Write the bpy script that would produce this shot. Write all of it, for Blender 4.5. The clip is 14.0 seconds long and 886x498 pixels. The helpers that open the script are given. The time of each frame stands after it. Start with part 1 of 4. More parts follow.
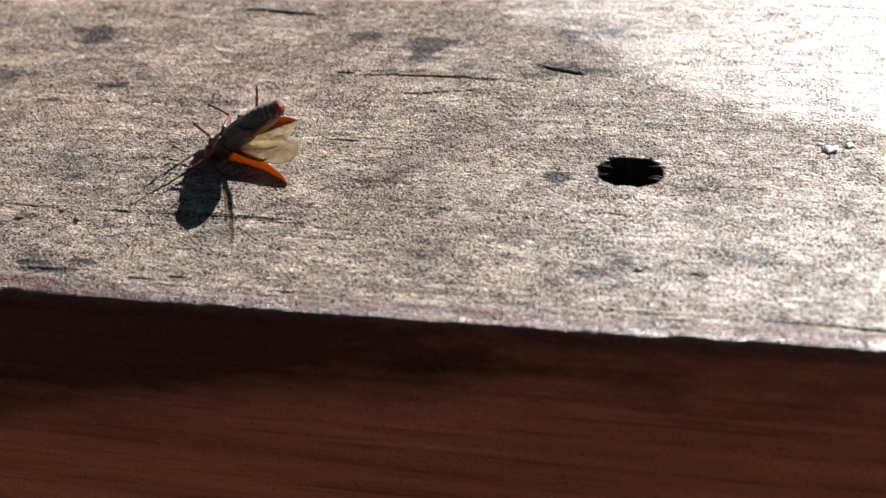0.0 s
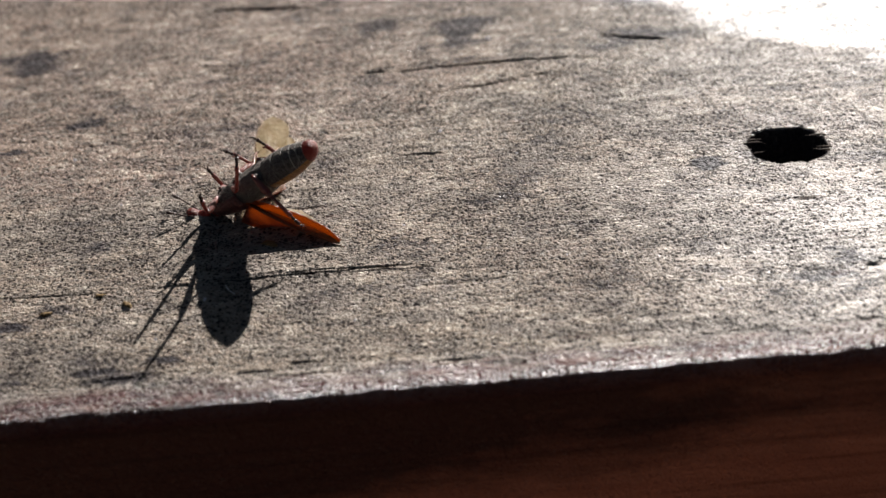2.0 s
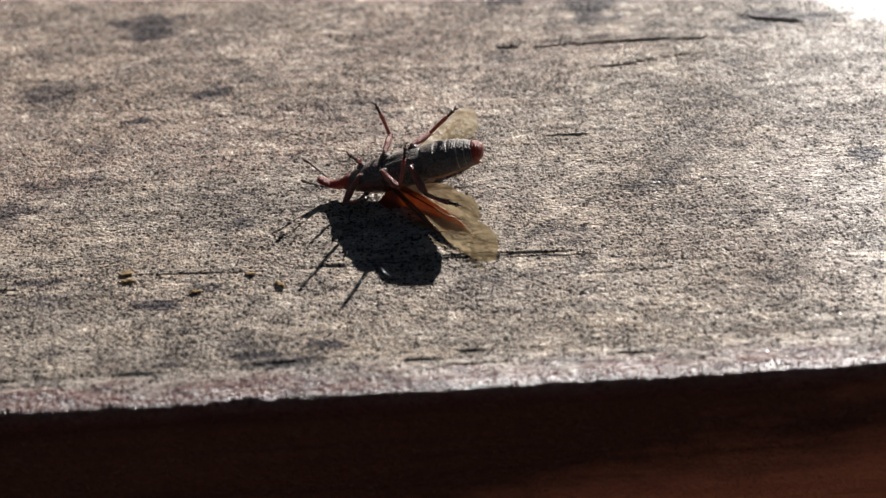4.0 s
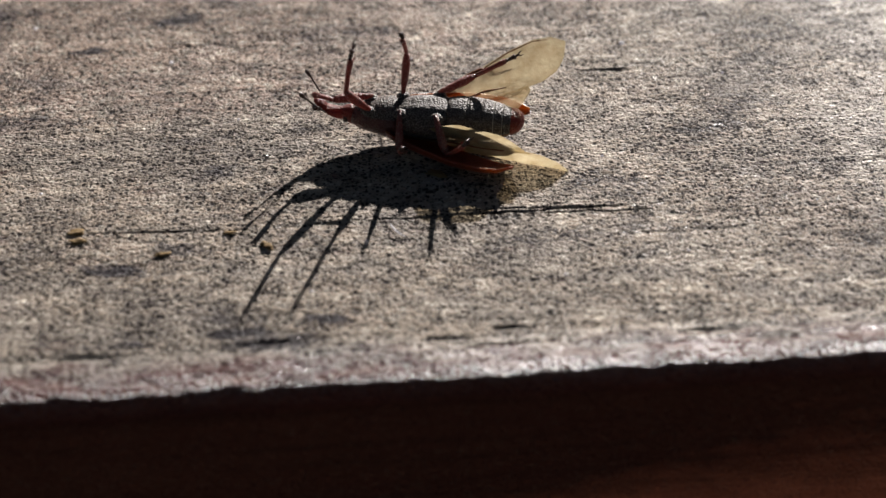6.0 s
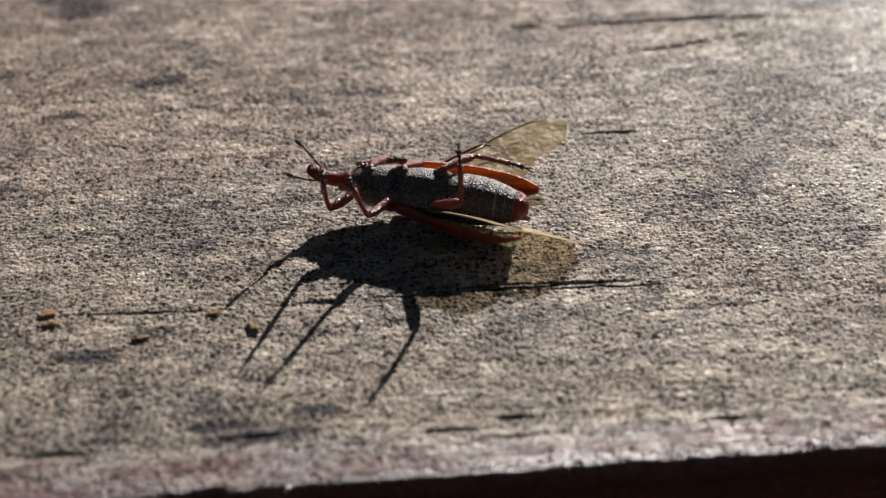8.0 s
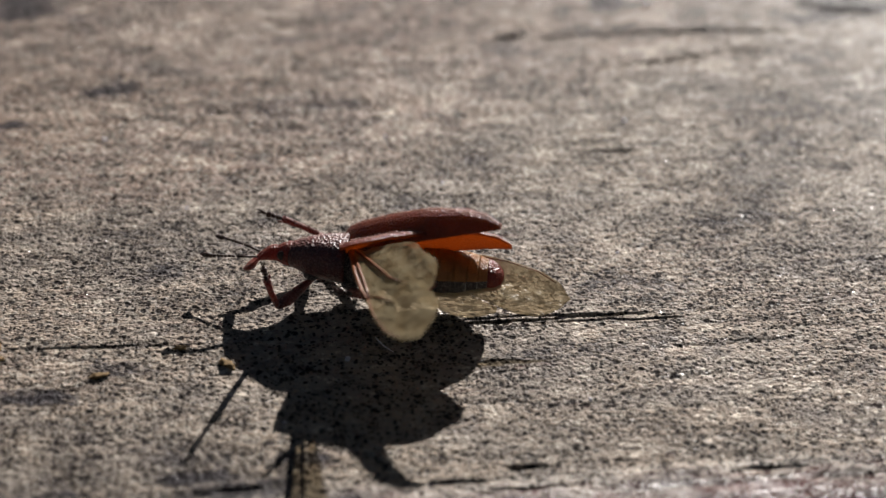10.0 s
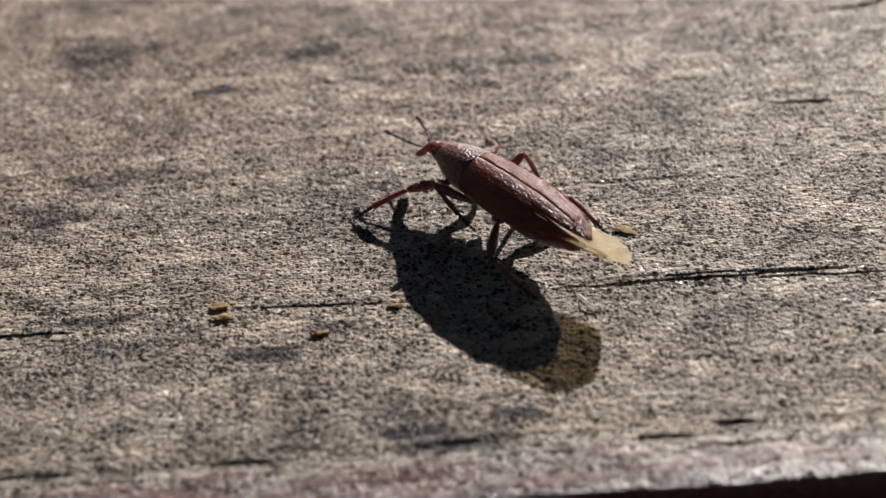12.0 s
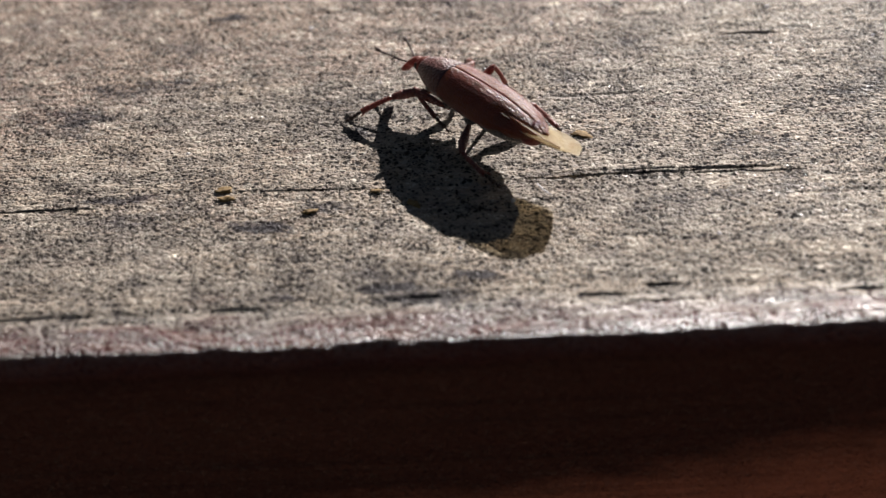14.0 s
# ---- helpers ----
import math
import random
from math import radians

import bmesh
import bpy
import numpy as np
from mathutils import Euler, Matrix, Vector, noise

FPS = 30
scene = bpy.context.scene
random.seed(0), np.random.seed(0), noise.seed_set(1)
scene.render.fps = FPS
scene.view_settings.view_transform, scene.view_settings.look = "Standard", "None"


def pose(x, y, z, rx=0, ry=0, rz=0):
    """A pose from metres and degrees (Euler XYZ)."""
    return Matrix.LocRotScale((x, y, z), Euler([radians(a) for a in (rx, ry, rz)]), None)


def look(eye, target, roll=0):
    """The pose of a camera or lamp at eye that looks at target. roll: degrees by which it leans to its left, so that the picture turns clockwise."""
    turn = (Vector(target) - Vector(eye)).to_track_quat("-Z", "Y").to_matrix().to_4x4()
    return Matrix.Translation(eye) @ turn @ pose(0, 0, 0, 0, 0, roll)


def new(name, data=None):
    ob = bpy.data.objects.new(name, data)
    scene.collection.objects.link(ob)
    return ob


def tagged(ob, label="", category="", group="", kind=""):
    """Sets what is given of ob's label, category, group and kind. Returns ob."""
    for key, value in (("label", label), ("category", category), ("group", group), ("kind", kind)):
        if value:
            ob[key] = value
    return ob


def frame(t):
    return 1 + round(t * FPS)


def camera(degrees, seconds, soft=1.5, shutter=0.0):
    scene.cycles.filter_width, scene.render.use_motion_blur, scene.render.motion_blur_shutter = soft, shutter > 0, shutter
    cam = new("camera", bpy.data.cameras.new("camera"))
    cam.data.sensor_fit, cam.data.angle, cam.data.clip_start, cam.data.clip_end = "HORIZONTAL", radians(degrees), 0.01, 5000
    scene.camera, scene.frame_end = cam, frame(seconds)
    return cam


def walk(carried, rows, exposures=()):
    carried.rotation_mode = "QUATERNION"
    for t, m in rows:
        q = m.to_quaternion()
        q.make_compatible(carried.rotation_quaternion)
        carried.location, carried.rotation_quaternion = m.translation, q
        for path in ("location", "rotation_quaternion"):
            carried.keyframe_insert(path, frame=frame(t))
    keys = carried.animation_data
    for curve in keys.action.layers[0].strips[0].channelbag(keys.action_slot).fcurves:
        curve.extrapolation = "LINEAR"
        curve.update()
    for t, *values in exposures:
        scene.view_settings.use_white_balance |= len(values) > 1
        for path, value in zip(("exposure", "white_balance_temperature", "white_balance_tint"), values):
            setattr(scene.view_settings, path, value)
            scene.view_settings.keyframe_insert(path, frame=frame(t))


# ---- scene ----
MM = 0.001
cam = camera(36.0, 14.0, soft=1.5)
# seconds, eye and target in millimetres, roll
PATH = [
    (0, (51.29, -78.40, 66.28), (35.36, -32.03, 31.70), -4.07),
    (0.5, (34.74, -81.77, 69.52), (24.72, -34.07, 34.53), -5.02),
    (1, (28.18, -79.30, 73.74), (21.12, -32.11, 37.36), -4.80),
    (1.5, (22.15, -68.02, 61.62), (17.25, -20.40, 25.46), -4.16),
    (2, (15.59, -62.22, 56.81), (11.06, -14.35, 20.92), -4.63),
    (2.5, (12.44, -65.18, 55.03), (7.68, -17.81, 18.51), -4.38),
    (3, (15.83, -60.19, 52.90), (11.32, -12.86, 16.31), -5.26),
    (3.5, (9.89, -57.31, 54.17), (6.34, -10.35, 17.00), -3.39),
    (4, (3.69, -59.65, 56.66), (-0.23, -12.69, 19.52), -2.59),
    (4.2, (2.84, -59.34, 56.37), (-1.35, -12.35, 19.29), -2.61),
    (6.3, (-1.36, -45.96, 45.22), (-2.94, 0.30, 7.05), -0.90),
    (6.5, (-1.20, -45.30, 45.52), (-2.72, 1.06, 7.46), -1.04),
    (7, (0.10, -45.01, 45.00), (-0.33, 1.94, 7.64), -0.51),
    (7.5, (-2.12, -43.48, 44.56), (-3.16, 3.61, 7.40), -0.74),
    (7.7, (-1.74, -43.19, 44.37), (-3.33, 4.09, 7.48), -1.13),
    (9.8, (-5.39, -36.84, 40.31), (-2.72, 11.06, 4.27), 2.54),
    (10, (-5.53, -36.95, 40.01), (-3.34, 11.12, 4.17), 2.06),
    (10.5, (-5.56, -37.22, 40.33), (-6.46, 9.42, 2.60), -0.30),
    (11, (-7.93, -38.18, 42.24), (-11.80, 7.48, 3.50), -2.69),
    (11.5, (-8.28, -38.66, 43.25), (-15.19, 5.80, 3.56), -5.42),
    (12, (-7.67, -37.68, 42.63), (-12.36, 8.22, 4.27), -3.94),
    (12.5, (-5.90, -43.44, 45.57), (-10.43, 3.01, 7.87), -3.42),
    (13, (-4.28, -47.98, 47.33), (-10.05, -1.57, 9.74), -4.11),
    (13.5, (-4.04, -48.22, 44.91), (-9.83, -2.06, 7.02), -3.94),
    (14, (-3.99, -48.68, 43.51), (-9.98, -2.51, 5.66), -3.78),
]
EXPOSURE = [(0, 1.27), (0.5, 0.97), (1.0, 0.7), (1.5, 0.62), (2.0, 0.75), (3.0, 1.0), (4.2, 0.92), (6.3, 0.75), (7.7, 0.73), (9.8, 0.55), (10.5, 0.64), (11, 0.76), (12, 0.74), (13, 0.84), (14, 0.94)]
walk(cam, [(t, look(Vector(eye) * MM, Vector(target) * MM, roll)) for t, eye, target, roll in PATH], EXPOSURE)
cam.data.dof.use_dof = True
cam.data.dof.focus_distance = 0.081
cam.data.dof.aperture_fstop = 35.0

# ---- daylight: a low sun behind the board, sky all round ----
SUN_EL, SUN_AZ = 24.0, 72.0
world = bpy.data.worlds.new("sky")
scene.world = world
world.use_nodes = True
sky = world.node_tree.nodes.new("ShaderNodeTexSky")
sky.sky_type, sky.sun_disc = "NISHITA", False
sky.sun_elevation, sky.sun_rotation = radians(SUN_EL), radians(90 - SUN_AZ)
back = world.node_tree.nodes["Background"]
back.inputs["Strength"].default_value = 0.011
world.node_tree.links.new(sky.outputs[0], back.inputs["Color"])
lamp = bpy.data.lights.new("sun", "SUN")
lamp.energy, lamp.angle, lamp.color = 5.0, radians(0.53), (1.0, 0.945, 0.91)
sun = new("sun", lamp)
sun_way = Vector((math.cos(radians(SUN_AZ)) * math.cos(radians(SUN_EL)), math.sin(radians(SUN_AZ)) * math.cos(radians(SUN_EL)), math.sin(radians(SUN_EL))))
sun.matrix_world = look(sun_way * 2, (0, 0, 0))


# ---- material helpers ----
def material(name):
    m = bpy.data.materials.new(name)
    m.use_nodes = True
    return m, m.node_tree, m.node_tree.nodes["Principled BSDF"]


def node(tree, kind, **values):
    n = tree.nodes.new(kind)
    for key, value in values.items():
        n.inputs[key.replace("_", " ")].default_value = value
    return n


def coords(tree, scale, source="Object"):
    """Object coordinates, multiplied: scale 1000 gives one unit a millimetre."""
    tc = tree.nodes.new("ShaderNodeTexCoord")
    mp = tree.nodes.new("ShaderNodeMapping")
    mp.inputs["Scale"].default_value = scale
    tree.links.new(tc.outputs[source], mp.inputs["Vector"])
    return mp.outputs["Vector"]


def noisy(tree, vector, scale, detail=4.0, rough=0.6, warp=0.0):
    n = node(tree, "ShaderNodeTexNoise", Scale=scale, Detail=detail, Roughness=rough, Distortion=warp)
    tree.links.new(vector, n.inputs["Vector"])
    return n.outputs["Fac"]


def ramp(tree, value, stops):
    r = tree.nodes.new("ShaderNodeValToRGB")
    while len(r.color_ramp.elements) < len(stops):
        r.color_ramp.elements.new(0.5)
    for e, (at, colour) in zip(r.color_ramp.elements, stops):
        e.position, e.color = at, (*colour, 1) if len(colour) == 3 else colour
    tree.links.new(value, r.inputs["Fac"])
    return r.outputs["Color"]


def grey(tree, value, low, high, a=0.0, b=1.0):
    m = tree.nodes.new("ShaderNodeMapRange")
    for n, v in zip(("From Min", "From Max", "To Min", "To Max"), (low, high, a, b)):
        m.inputs[n].default_value = v
    tree.links.new(value, m.inputs["Value"])
    return m.outputs["Result"]


def mixed(tree, fac, a, b, blend="MIX"):
    m = tree.nodes.new("ShaderNodeMixRGB")
    m.blend_type = blend
    for slot, v in zip(("Fac", "Color1", "Color2"), (fac, a, b)):
        if isinstance(v, (int, float)):
            m.inputs[slot].default_value = v
        elif isinstance(v, tuple):
            m.inputs[slot].default_value = (*v, 1)
        else:
            tree.links.new(v, m.inputs[slot])
    return m.outputs["Color"]


def sums(tree, op, a, b):
    m = tree.nodes.new("ShaderNodeMath")
    m.operation = op
    for i, v in enumerate((a, b)):
        if isinstance(v, (int, float)):
            m.inputs[i].default_value = v
        else:
            tree.links.new(v, m.inputs[i])
    return m.outputs[0]


def bumped(tree, shader, height, distance, strength=1.0):
    b = node(tree, "ShaderNodeBump", Distance=distance, Strength=strength)
    tree.links.new(height, b.inputs["Height"])
    tree.links.new(b.outputs["Normal"], shader.inputs["Normal"])


def attribute(tree, name):
    a = tree.nodes.new("ShaderNodeAttribute")
    a.attribute_name = name
    return a.outputs["Fac"]


def grains(tree, scale, size):
    """Uneven grains: how far a place is from its grain's middle, and a value of the grain's own."""
    at = coords(tree, scale)
    jitter = node(tree, "ShaderNodeTexNoise", Scale=size * 1.3, Detail=2.0)
    tree.links.new(at, jitter.inputs["Vector"])
    shifted = tree.nodes.new("ShaderNodeVectorMath")
    shifted.operation = "MULTIPLY_ADD"
    shifted.inputs[1].default_value = (0.5 / size,) * 3
    tree.links.new(jitter.outputs["Color"], shifted.inputs[0])
    tree.links.new(at, shifted.inputs[2])
    cells = node(tree, "ShaderNodeTexVoronoi", Scale=size)
    tree.links.new(shifted.outputs[0], cells.inputs["Vector"])
    split = tree.nodes.new("ShaderNodeSeparateColor")
    tree.links.new(cells.outputs["Color"], split.inputs["Color"])
    return cells.outputs["Distance"], split.outputs[0]


def weathered_wood():
    """Grey-brown sun-bleached softwood, speckled with black mould, worn red varnish along the edge and down the front."""
    m, tree, shader = material("weathered_wood")
    broad = noisy(tree, coords(tree, (450, 1000, 1000)), 0.13, 5, 0.62, 0.5)
    streak = noisy(tree, coords(tree, (130, 1000, 1000)), 1.1, 5, 0.65)
    fine = noisy(tree, coords(tree, (800, 1000, 1000)), 11.0, 2, 0.55)
    lines = noisy(tree, coords(tree, (60, 1000, 1000)), 2.4, 5, 0.68)
    fibre = noisy(tree, coords(tree, (110, 1000, 1000)), 6.0, 3, 0.6)
    # the weathered surface breaks up into grains
    grain_big, value_big = grains(tree, (780, 1000, 1000), 3.6)
    grain_small, value_small = grains(tree, (700, 1000, 1000), 7.5)
    tan = ramp(tree, broad, [(0.3, (0.265, 0.205, 0.165)), (0.45, (0.41, 0.335, 0.26)), (0.55, (0.315, 0.27, 0.225)), (0.7, (0.47, 0.375, 0.28))])
    tan = mixed(tree, grey(tree, streak, 0.42, 0.7, 0, 0.3), tan, (0.20, 0.155, 0.13))
    # a thin brown-pink rest of old varnish
    tan = mixed(tree, sums(tree, "MULTIPLY", attribute(tree, "rest"), grey(tree, streak, 0.3, 0.6, 0.9, 0.5)), tan, (0.42, 0.27, 0.215))
    # pale bleached grains
    pale = sums(tree, "MAXIMUM", grey(tree, value_small, 0.70, 0.95), grey(tree, value_big, 0.82, 0.95))
    tan = mixed(tree, sums(tree, "MULTIPLY", pale, 0.9), tan, (0.78, 0.69, 0.57))
    # dark lines of harder grain
    tan = mixed(tree, grey(tree, lines, 0.58, 0.68, 0, 0.5), tan, (0.075, 0.064, 0.065))
    # mould grows in clouds of black grains, large and small, and along stains
    cloud = noisy(tree, coords(tree, (620, 1000, 1000)), 0.17, 6, 0.70, 0.5)
    tuft = noisy(tree, coords(tree, (600, 1000, 1000)), 0.8, 5, 0.68, 0.3)
    dense = sums(tree, "ADD", grey(tree, cloud, 0.34, 0.66, 0.32, -0.12), grey(tree, tuft, 0.32, 0.68, 0.40, -0.34))
    dense = sums(tree, "SUBTRACT", dense, sums(tree, "MULTIPLY", attribute(tree, "stain_shade"), 0.42))
    mould = grey(tree, sums(tree, "SUBTRACT", value_big, dense), 0.58, 0.74)
    mould = sums(tree, "MAXIMUM", mould, grey(tree, sums(tree, "SUBTRACT", value_small, dense), 0.58, 0.72))
    mould = sums(tree, "MULTIPLY", mould, grey(tree, fine, 0.3, 0.55, 0.96, 0.78))
    tan = mixed(tree, sums(tree, "MULTIPLY", mould, 0.66), tan, (0.050, 0.042, 0.042))
    # sooty clouds with ragged borders
    soot = noisy(tree, coords(tree, (560, 1000, 1000)), 0.30, 9, 0.76, 0.4)
    soot = sums(tree, "MAXIMUM", grey(tree, soot, 0.53, 0.66), sums(tree, "MULTIPLY", grey(tree, sums(tree, "ADD", soot, sums(tree, "MULTIPLY", attribute(tree, "stain_shade"), 0.35)), 0.58, 0.72), attribute(tree, "stain_shade")))
    tan = mixed(tree, sums(tree, "MULTIPLY", soot, 0.68), tan, (0.062, 0.056, 0.066))
    # old stains, solid in their middle
    spot = sums(tree, "ADD", sums(tree, "MULTIPLY", sums(tree, "SUBTRACT", tuft, 0.5), 1.5), sums(tree, "MULTIPLY", sums(tree, "SUBTRACT", value_small, 0.5), 0.45))
    spot = grey(tree, sums(tree, "ADD", attribute(tree, "stain_shade"), spot), 0.42, 0.78)
    tan = mixed(tree, sums(tree, "MULTIPLY", spot, 0.82), tan, (0.040, 0.036, 0.042))
    # pepper of deep black pits
    thick = grey(tree, sums(tree, "ADD", cloud, tuft), 0.80, 1.17, 0.10, 0.92)
    thick = sums(tree, "SUBTRACT", thick, sums(tree, "MULTIPLY", attribute(tree, "glaze"), 0.4))
    pits = None
    for size, core in ((1.9, 0.30), (3.4, 0.37), (5.8, 0.42)):
        off, own = grains(tree, (880, 1000, 1000), size)
        has = grey(tree, sums(tree, "SUBTRACT", thick, own), -0.02, 0.04)
        one = sums(tree, "MULTIPLY", grey(tree, off, core, core - 0.10), has)
        pits = one if pits is None else sums(tree, "MAXIMUM", pits, one)
    tan = mixed(tree, sums(tree, "MULTIPLY", pits, 0.94), tan, (0.022, 0.019, 0.020))
    # dark colour along cracks, and the hole's inside with its shade painted in
    stain_shade = grey(tree, sums(tree, "ADD", attribute(tree, "crack_hole_dark"), sums(tree, "MULTIPLY", sums(tree, "SUBTRACT", fibre, 0.5), 1.2)), 0.35, 0.6)
    tan = mixed(tree, sums(tree, "MULTIPLY", stain_shade, 0.9), tan, (0.030, 0.027, 0.032))
    # varnish left on the rounded edge and the front
    face = attribute(tree, "face")
    worn = sums(tree, "ADD", face, sums(tree, "MULTIPLY", grey(tree, noisy(tree, coords(tree, (250, 1000, 1000)), 0.8, 5, 0.7), 0.3, 0.7, -0.5, 0.5), 0.4))
    figure = noisy(tree, coords(tree, (40, 600, 600)), 0.3, 5, 0.6, 0.5)
    rings = noisy(tree, coords(tree, (25, 1000, 1000)), 1.1, 4, 0.7)
    varnish = ramp(tree, figure, [(0.3, (0.33, 0.105, 0.066)), (0.5, (0.48, 0.165, 0.10)), (0.7, (0.58, 0.225, 0.14))])
    varnish = mixed(tree, grey(tree, rings, 0.5, 0.72, 0, 0.65), varnish, (0.07, 0.022, 0.014))
    # shade painted into the varnish, dark at the top and left, ragged below
    face_shade = sums(tree, "ADD", attribute(tree, "face_shade"), grey(tree, noisy(tree, coords(tree, (180, 500, 500)), 0.45, 5, 0.66), 0.3, 0.7, -0.22, 0.22))
    varnish = mixed(tree, grey(tree, face_shade, 0.2, 0.85, 0, 0.9), varnish, (0.030, 0.014, 0.014))
    lip = ramp(tree, noisy(tree, coords(tree, (300, 1000, 1000)), 1.3, 5, 0.65), [(0.33, (0.05, 0.018, 0.018)), (0.5, (0.13, 0.046, 0.040)), (0.7, (0.30, 0.165, 0.135))])
    tan = mixed(tree, grey(tree, worn, 0.10, 0.38, 0, 0.9), tan, lip)
    tan = mixed(tree, grey(tree, worn, 0.42, 0.62), tan, mixed(tree, 0.4, varnish, (0.30, 0.085, 0.065)))
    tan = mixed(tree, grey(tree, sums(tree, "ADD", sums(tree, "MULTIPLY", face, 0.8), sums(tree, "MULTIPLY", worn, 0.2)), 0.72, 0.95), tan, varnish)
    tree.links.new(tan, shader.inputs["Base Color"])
    tree.links.new(grey(tree, value_small, 0.72, 1.0, 0.52, 0.16), shader.inputs["Roughness"])
    # mould and stains are matt
    matt = sums(tree, "MAXIMUM", sums(tree, "MAXIMUM", sums(tree, "MULTIPLY", mould, 0.6), pits), stain_shade)
    glint = grey(tree, value_small, 0.78, 1.0, 0.75, 4.0)
    tree.links.new(sums(tree, "MULTIPLY", glint, grey(tree, sums(tree, "MAXIMUM", matt, grey(tree, face, 0.45, 0.7)), 0.0, 1.0, 0.17, 0.02)), shader.inputs["Specular IOR Level"])
    shader.inputs["IOR"].default_value = 1.5
    # old varnish still shines on the edge and in one far patch
    shine = attribute(tree, "gloss")
    tree.links.new(sums(tree, "MULTIPLY", shine, grey(tree, matt, 0.0, 1.0, 1.0, 0.1)), shader.inputs["Coat Weight"])
    tree.links.new(grey(tree, face, 0.0, 0.3, 0.42, 0.32), shader.inputs["Coat Roughness"])
    shader.inputs["Coat IOR"].default_value = 1.75
    height = sums(tree, "ADD", sums(tree, "MULTIPLY", grain_big, -0.5), sums(tree, "MULTIPLY", grain_small, -0.3))
    height = sums(tree, "ADD", height, sums(tree, "MULTIPLY", sums(tree, "MAXIMUM", sums(tree, "MULTIPLY", mould, 0.3), pits), -0.6))
    height = sums(tree, "ADD", height, sums(tree, "MULTIPLY", sums(tree, "ADD", lines, sums(tree, "MULTIPLY", fibre, 0.4)), -0.45))
    bumped(tree, shader, sums(tree, "ADD", height, sums(tree, "MULTIPLY", fine, 0.35)), 0.00025)
    coat_bump = node(tree, "ShaderNodeBump", Distance=0.00005, Strength=1.0)
    tree.links.new(sums(tree, "ADD", height, fine), coat_bump.inputs["Height"])
    tree.links.new(grey(tree, face, 0.0, 0.3, 0.00006, 0.00022), coat_bump.inputs["Distance"])
    tree.links.new(coat_bump.outputs["Normal"], shader.inputs["Coat Normal"])
    return m


def varnished_wood():
    m, tree, shader = material("varnished_wood")
    broad = noisy(tree, coords(tree, (40, 600, 600)), 0.3, 5, 0.6, 0.5)
    lines = noisy(tree, coords(tree, (25, 1000, 1000)), 1.6, 4, 0.7)
    tone = ramp(tree, broad, [(0.3, (0.15, 0.038, 0.023)), (0.5, (0.26, 0.068, 0.038)), (0.7, (0.36, 0.10, 0.055))])
    tone = mixed(tree, grey(tree, lines, 0.5, 0.75, 0, 0.6), tone, (0.03, 0.011, 0.007))
    tree.links.new(tone, shader.inputs["Base Color"])
    shader.inputs["Roughness"].default_value = 0.5
    bumped(tree, shader, lines, 0.0002)
    return m


def chitin(name, dark, light, rough=0.38, bump=0.00006, scale=6.0, pale=(0.4, 0.33, 0.26), dust=0.0, through_light=None, share=0.45, spec=0.35, sheen=0.0, coat=0.0, tint=(1.0, 0.5, 0.4)):
    """Insect shell: mottled, pitted, with pale scales where dust says; through_light: the colour of light that passes it."""
    m, tree, shader = material(name)
    at = coords(tree, (1000, 1000, 1000))
    mottle = noisy(tree, at, scale * 0.25, 5, 0.65)
    pits = node(tree, "ShaderNodeTexVoronoi", Scale=scale)
    tree.links.new(at, pits.inputs["Vector"])
    tone = ramp(tree, mottle, [(0.3, dark), (0.7, light)])
    scales = sums(tree, "MULTIPLY", grey(tree, noisy(tree, at, scale * 1.8, 3, 0.7), 0.5, 0.68), dust)
    tone = mixed(tree, scales, tone, pale)
    tree.links.new(tone, shader.inputs["Base Color"])
    shader.inputs["Roughness"].default_value = rough
    shader.inputs["Specular IOR Level"].default_value = spec
    shader.inputs["Sheen Weight"].default_value = sheen
    shader.inputs["Coat Weight"].default_value = coat
    shader.inputs["Coat Roughness"].default_value = 0.4
    shader.inputs["Sheen Roughness"].default_value = 0.35
    shader.inputs["Sheen Tint"].default_value = (*tint, 1)
    bumped(tree, shader, pits.outputs["Distance"], bump)
    if through_light:
        out = tree.nodes["Material Output"]
        lit = node(tree, "ShaderNodeBsdfTranslucent", Color=(*through_light, 1))
        both = node(tree, "ShaderNodeMixShader", Fac=share)
        tree.links.new(shader.outputs[0], both.inputs[1])
        tree.links.new(lit.outputs[0], both.inputs[2])
        tree.links.new(both.outputs[0], out.inputs["Surface"])
    return m


def membrane():
    """Amber wing skin: part of the light goes straight through, part is scattered, a little shines back."""
    m, tree, shader = material("wing_membrane")
    at = coords(tree, (1000, 1000, 1000))
    cells = noisy(tree, at, 1.2, 4, 0.6)
    tone = ramp(tree, cells, [(0.3, (0.56, 0.42, 0.22)), (0.7, (0.84, 0.72, 0.46))])
    tree.links.new(tone, shader.inputs["Base Color"])
    shader.inputs["Roughness"].default_value = 0.28
    bumped(tree, shader, cells, 0.0003)
    clear = node(tree, "ShaderNodeBsdfTransparent", Color=(0.86, 0.77, 0.58, 1))
    lit = node(tree, "ShaderNodeBsdfTranslucent")
    tree.links.new(tone, lit.inputs["Color"])
    a, b = node(tree, "ShaderNodeMixShader", Fac=0.58), node(tree, "ShaderNodeMixShader", Fac=0.48)
    tree.links.new(shader.outputs[0], a.inputs[1])
    tree.links.new(lit.outputs[0], a.inputs[2])
    tree.links.new(a.outputs[0], b.inputs[1])
    tree.links.new(clear.outputs[0], b.inputs[2])
    tree.links.new(b.outputs[0], tree.nodes["Material Output"].inputs["Surface"])
    return m


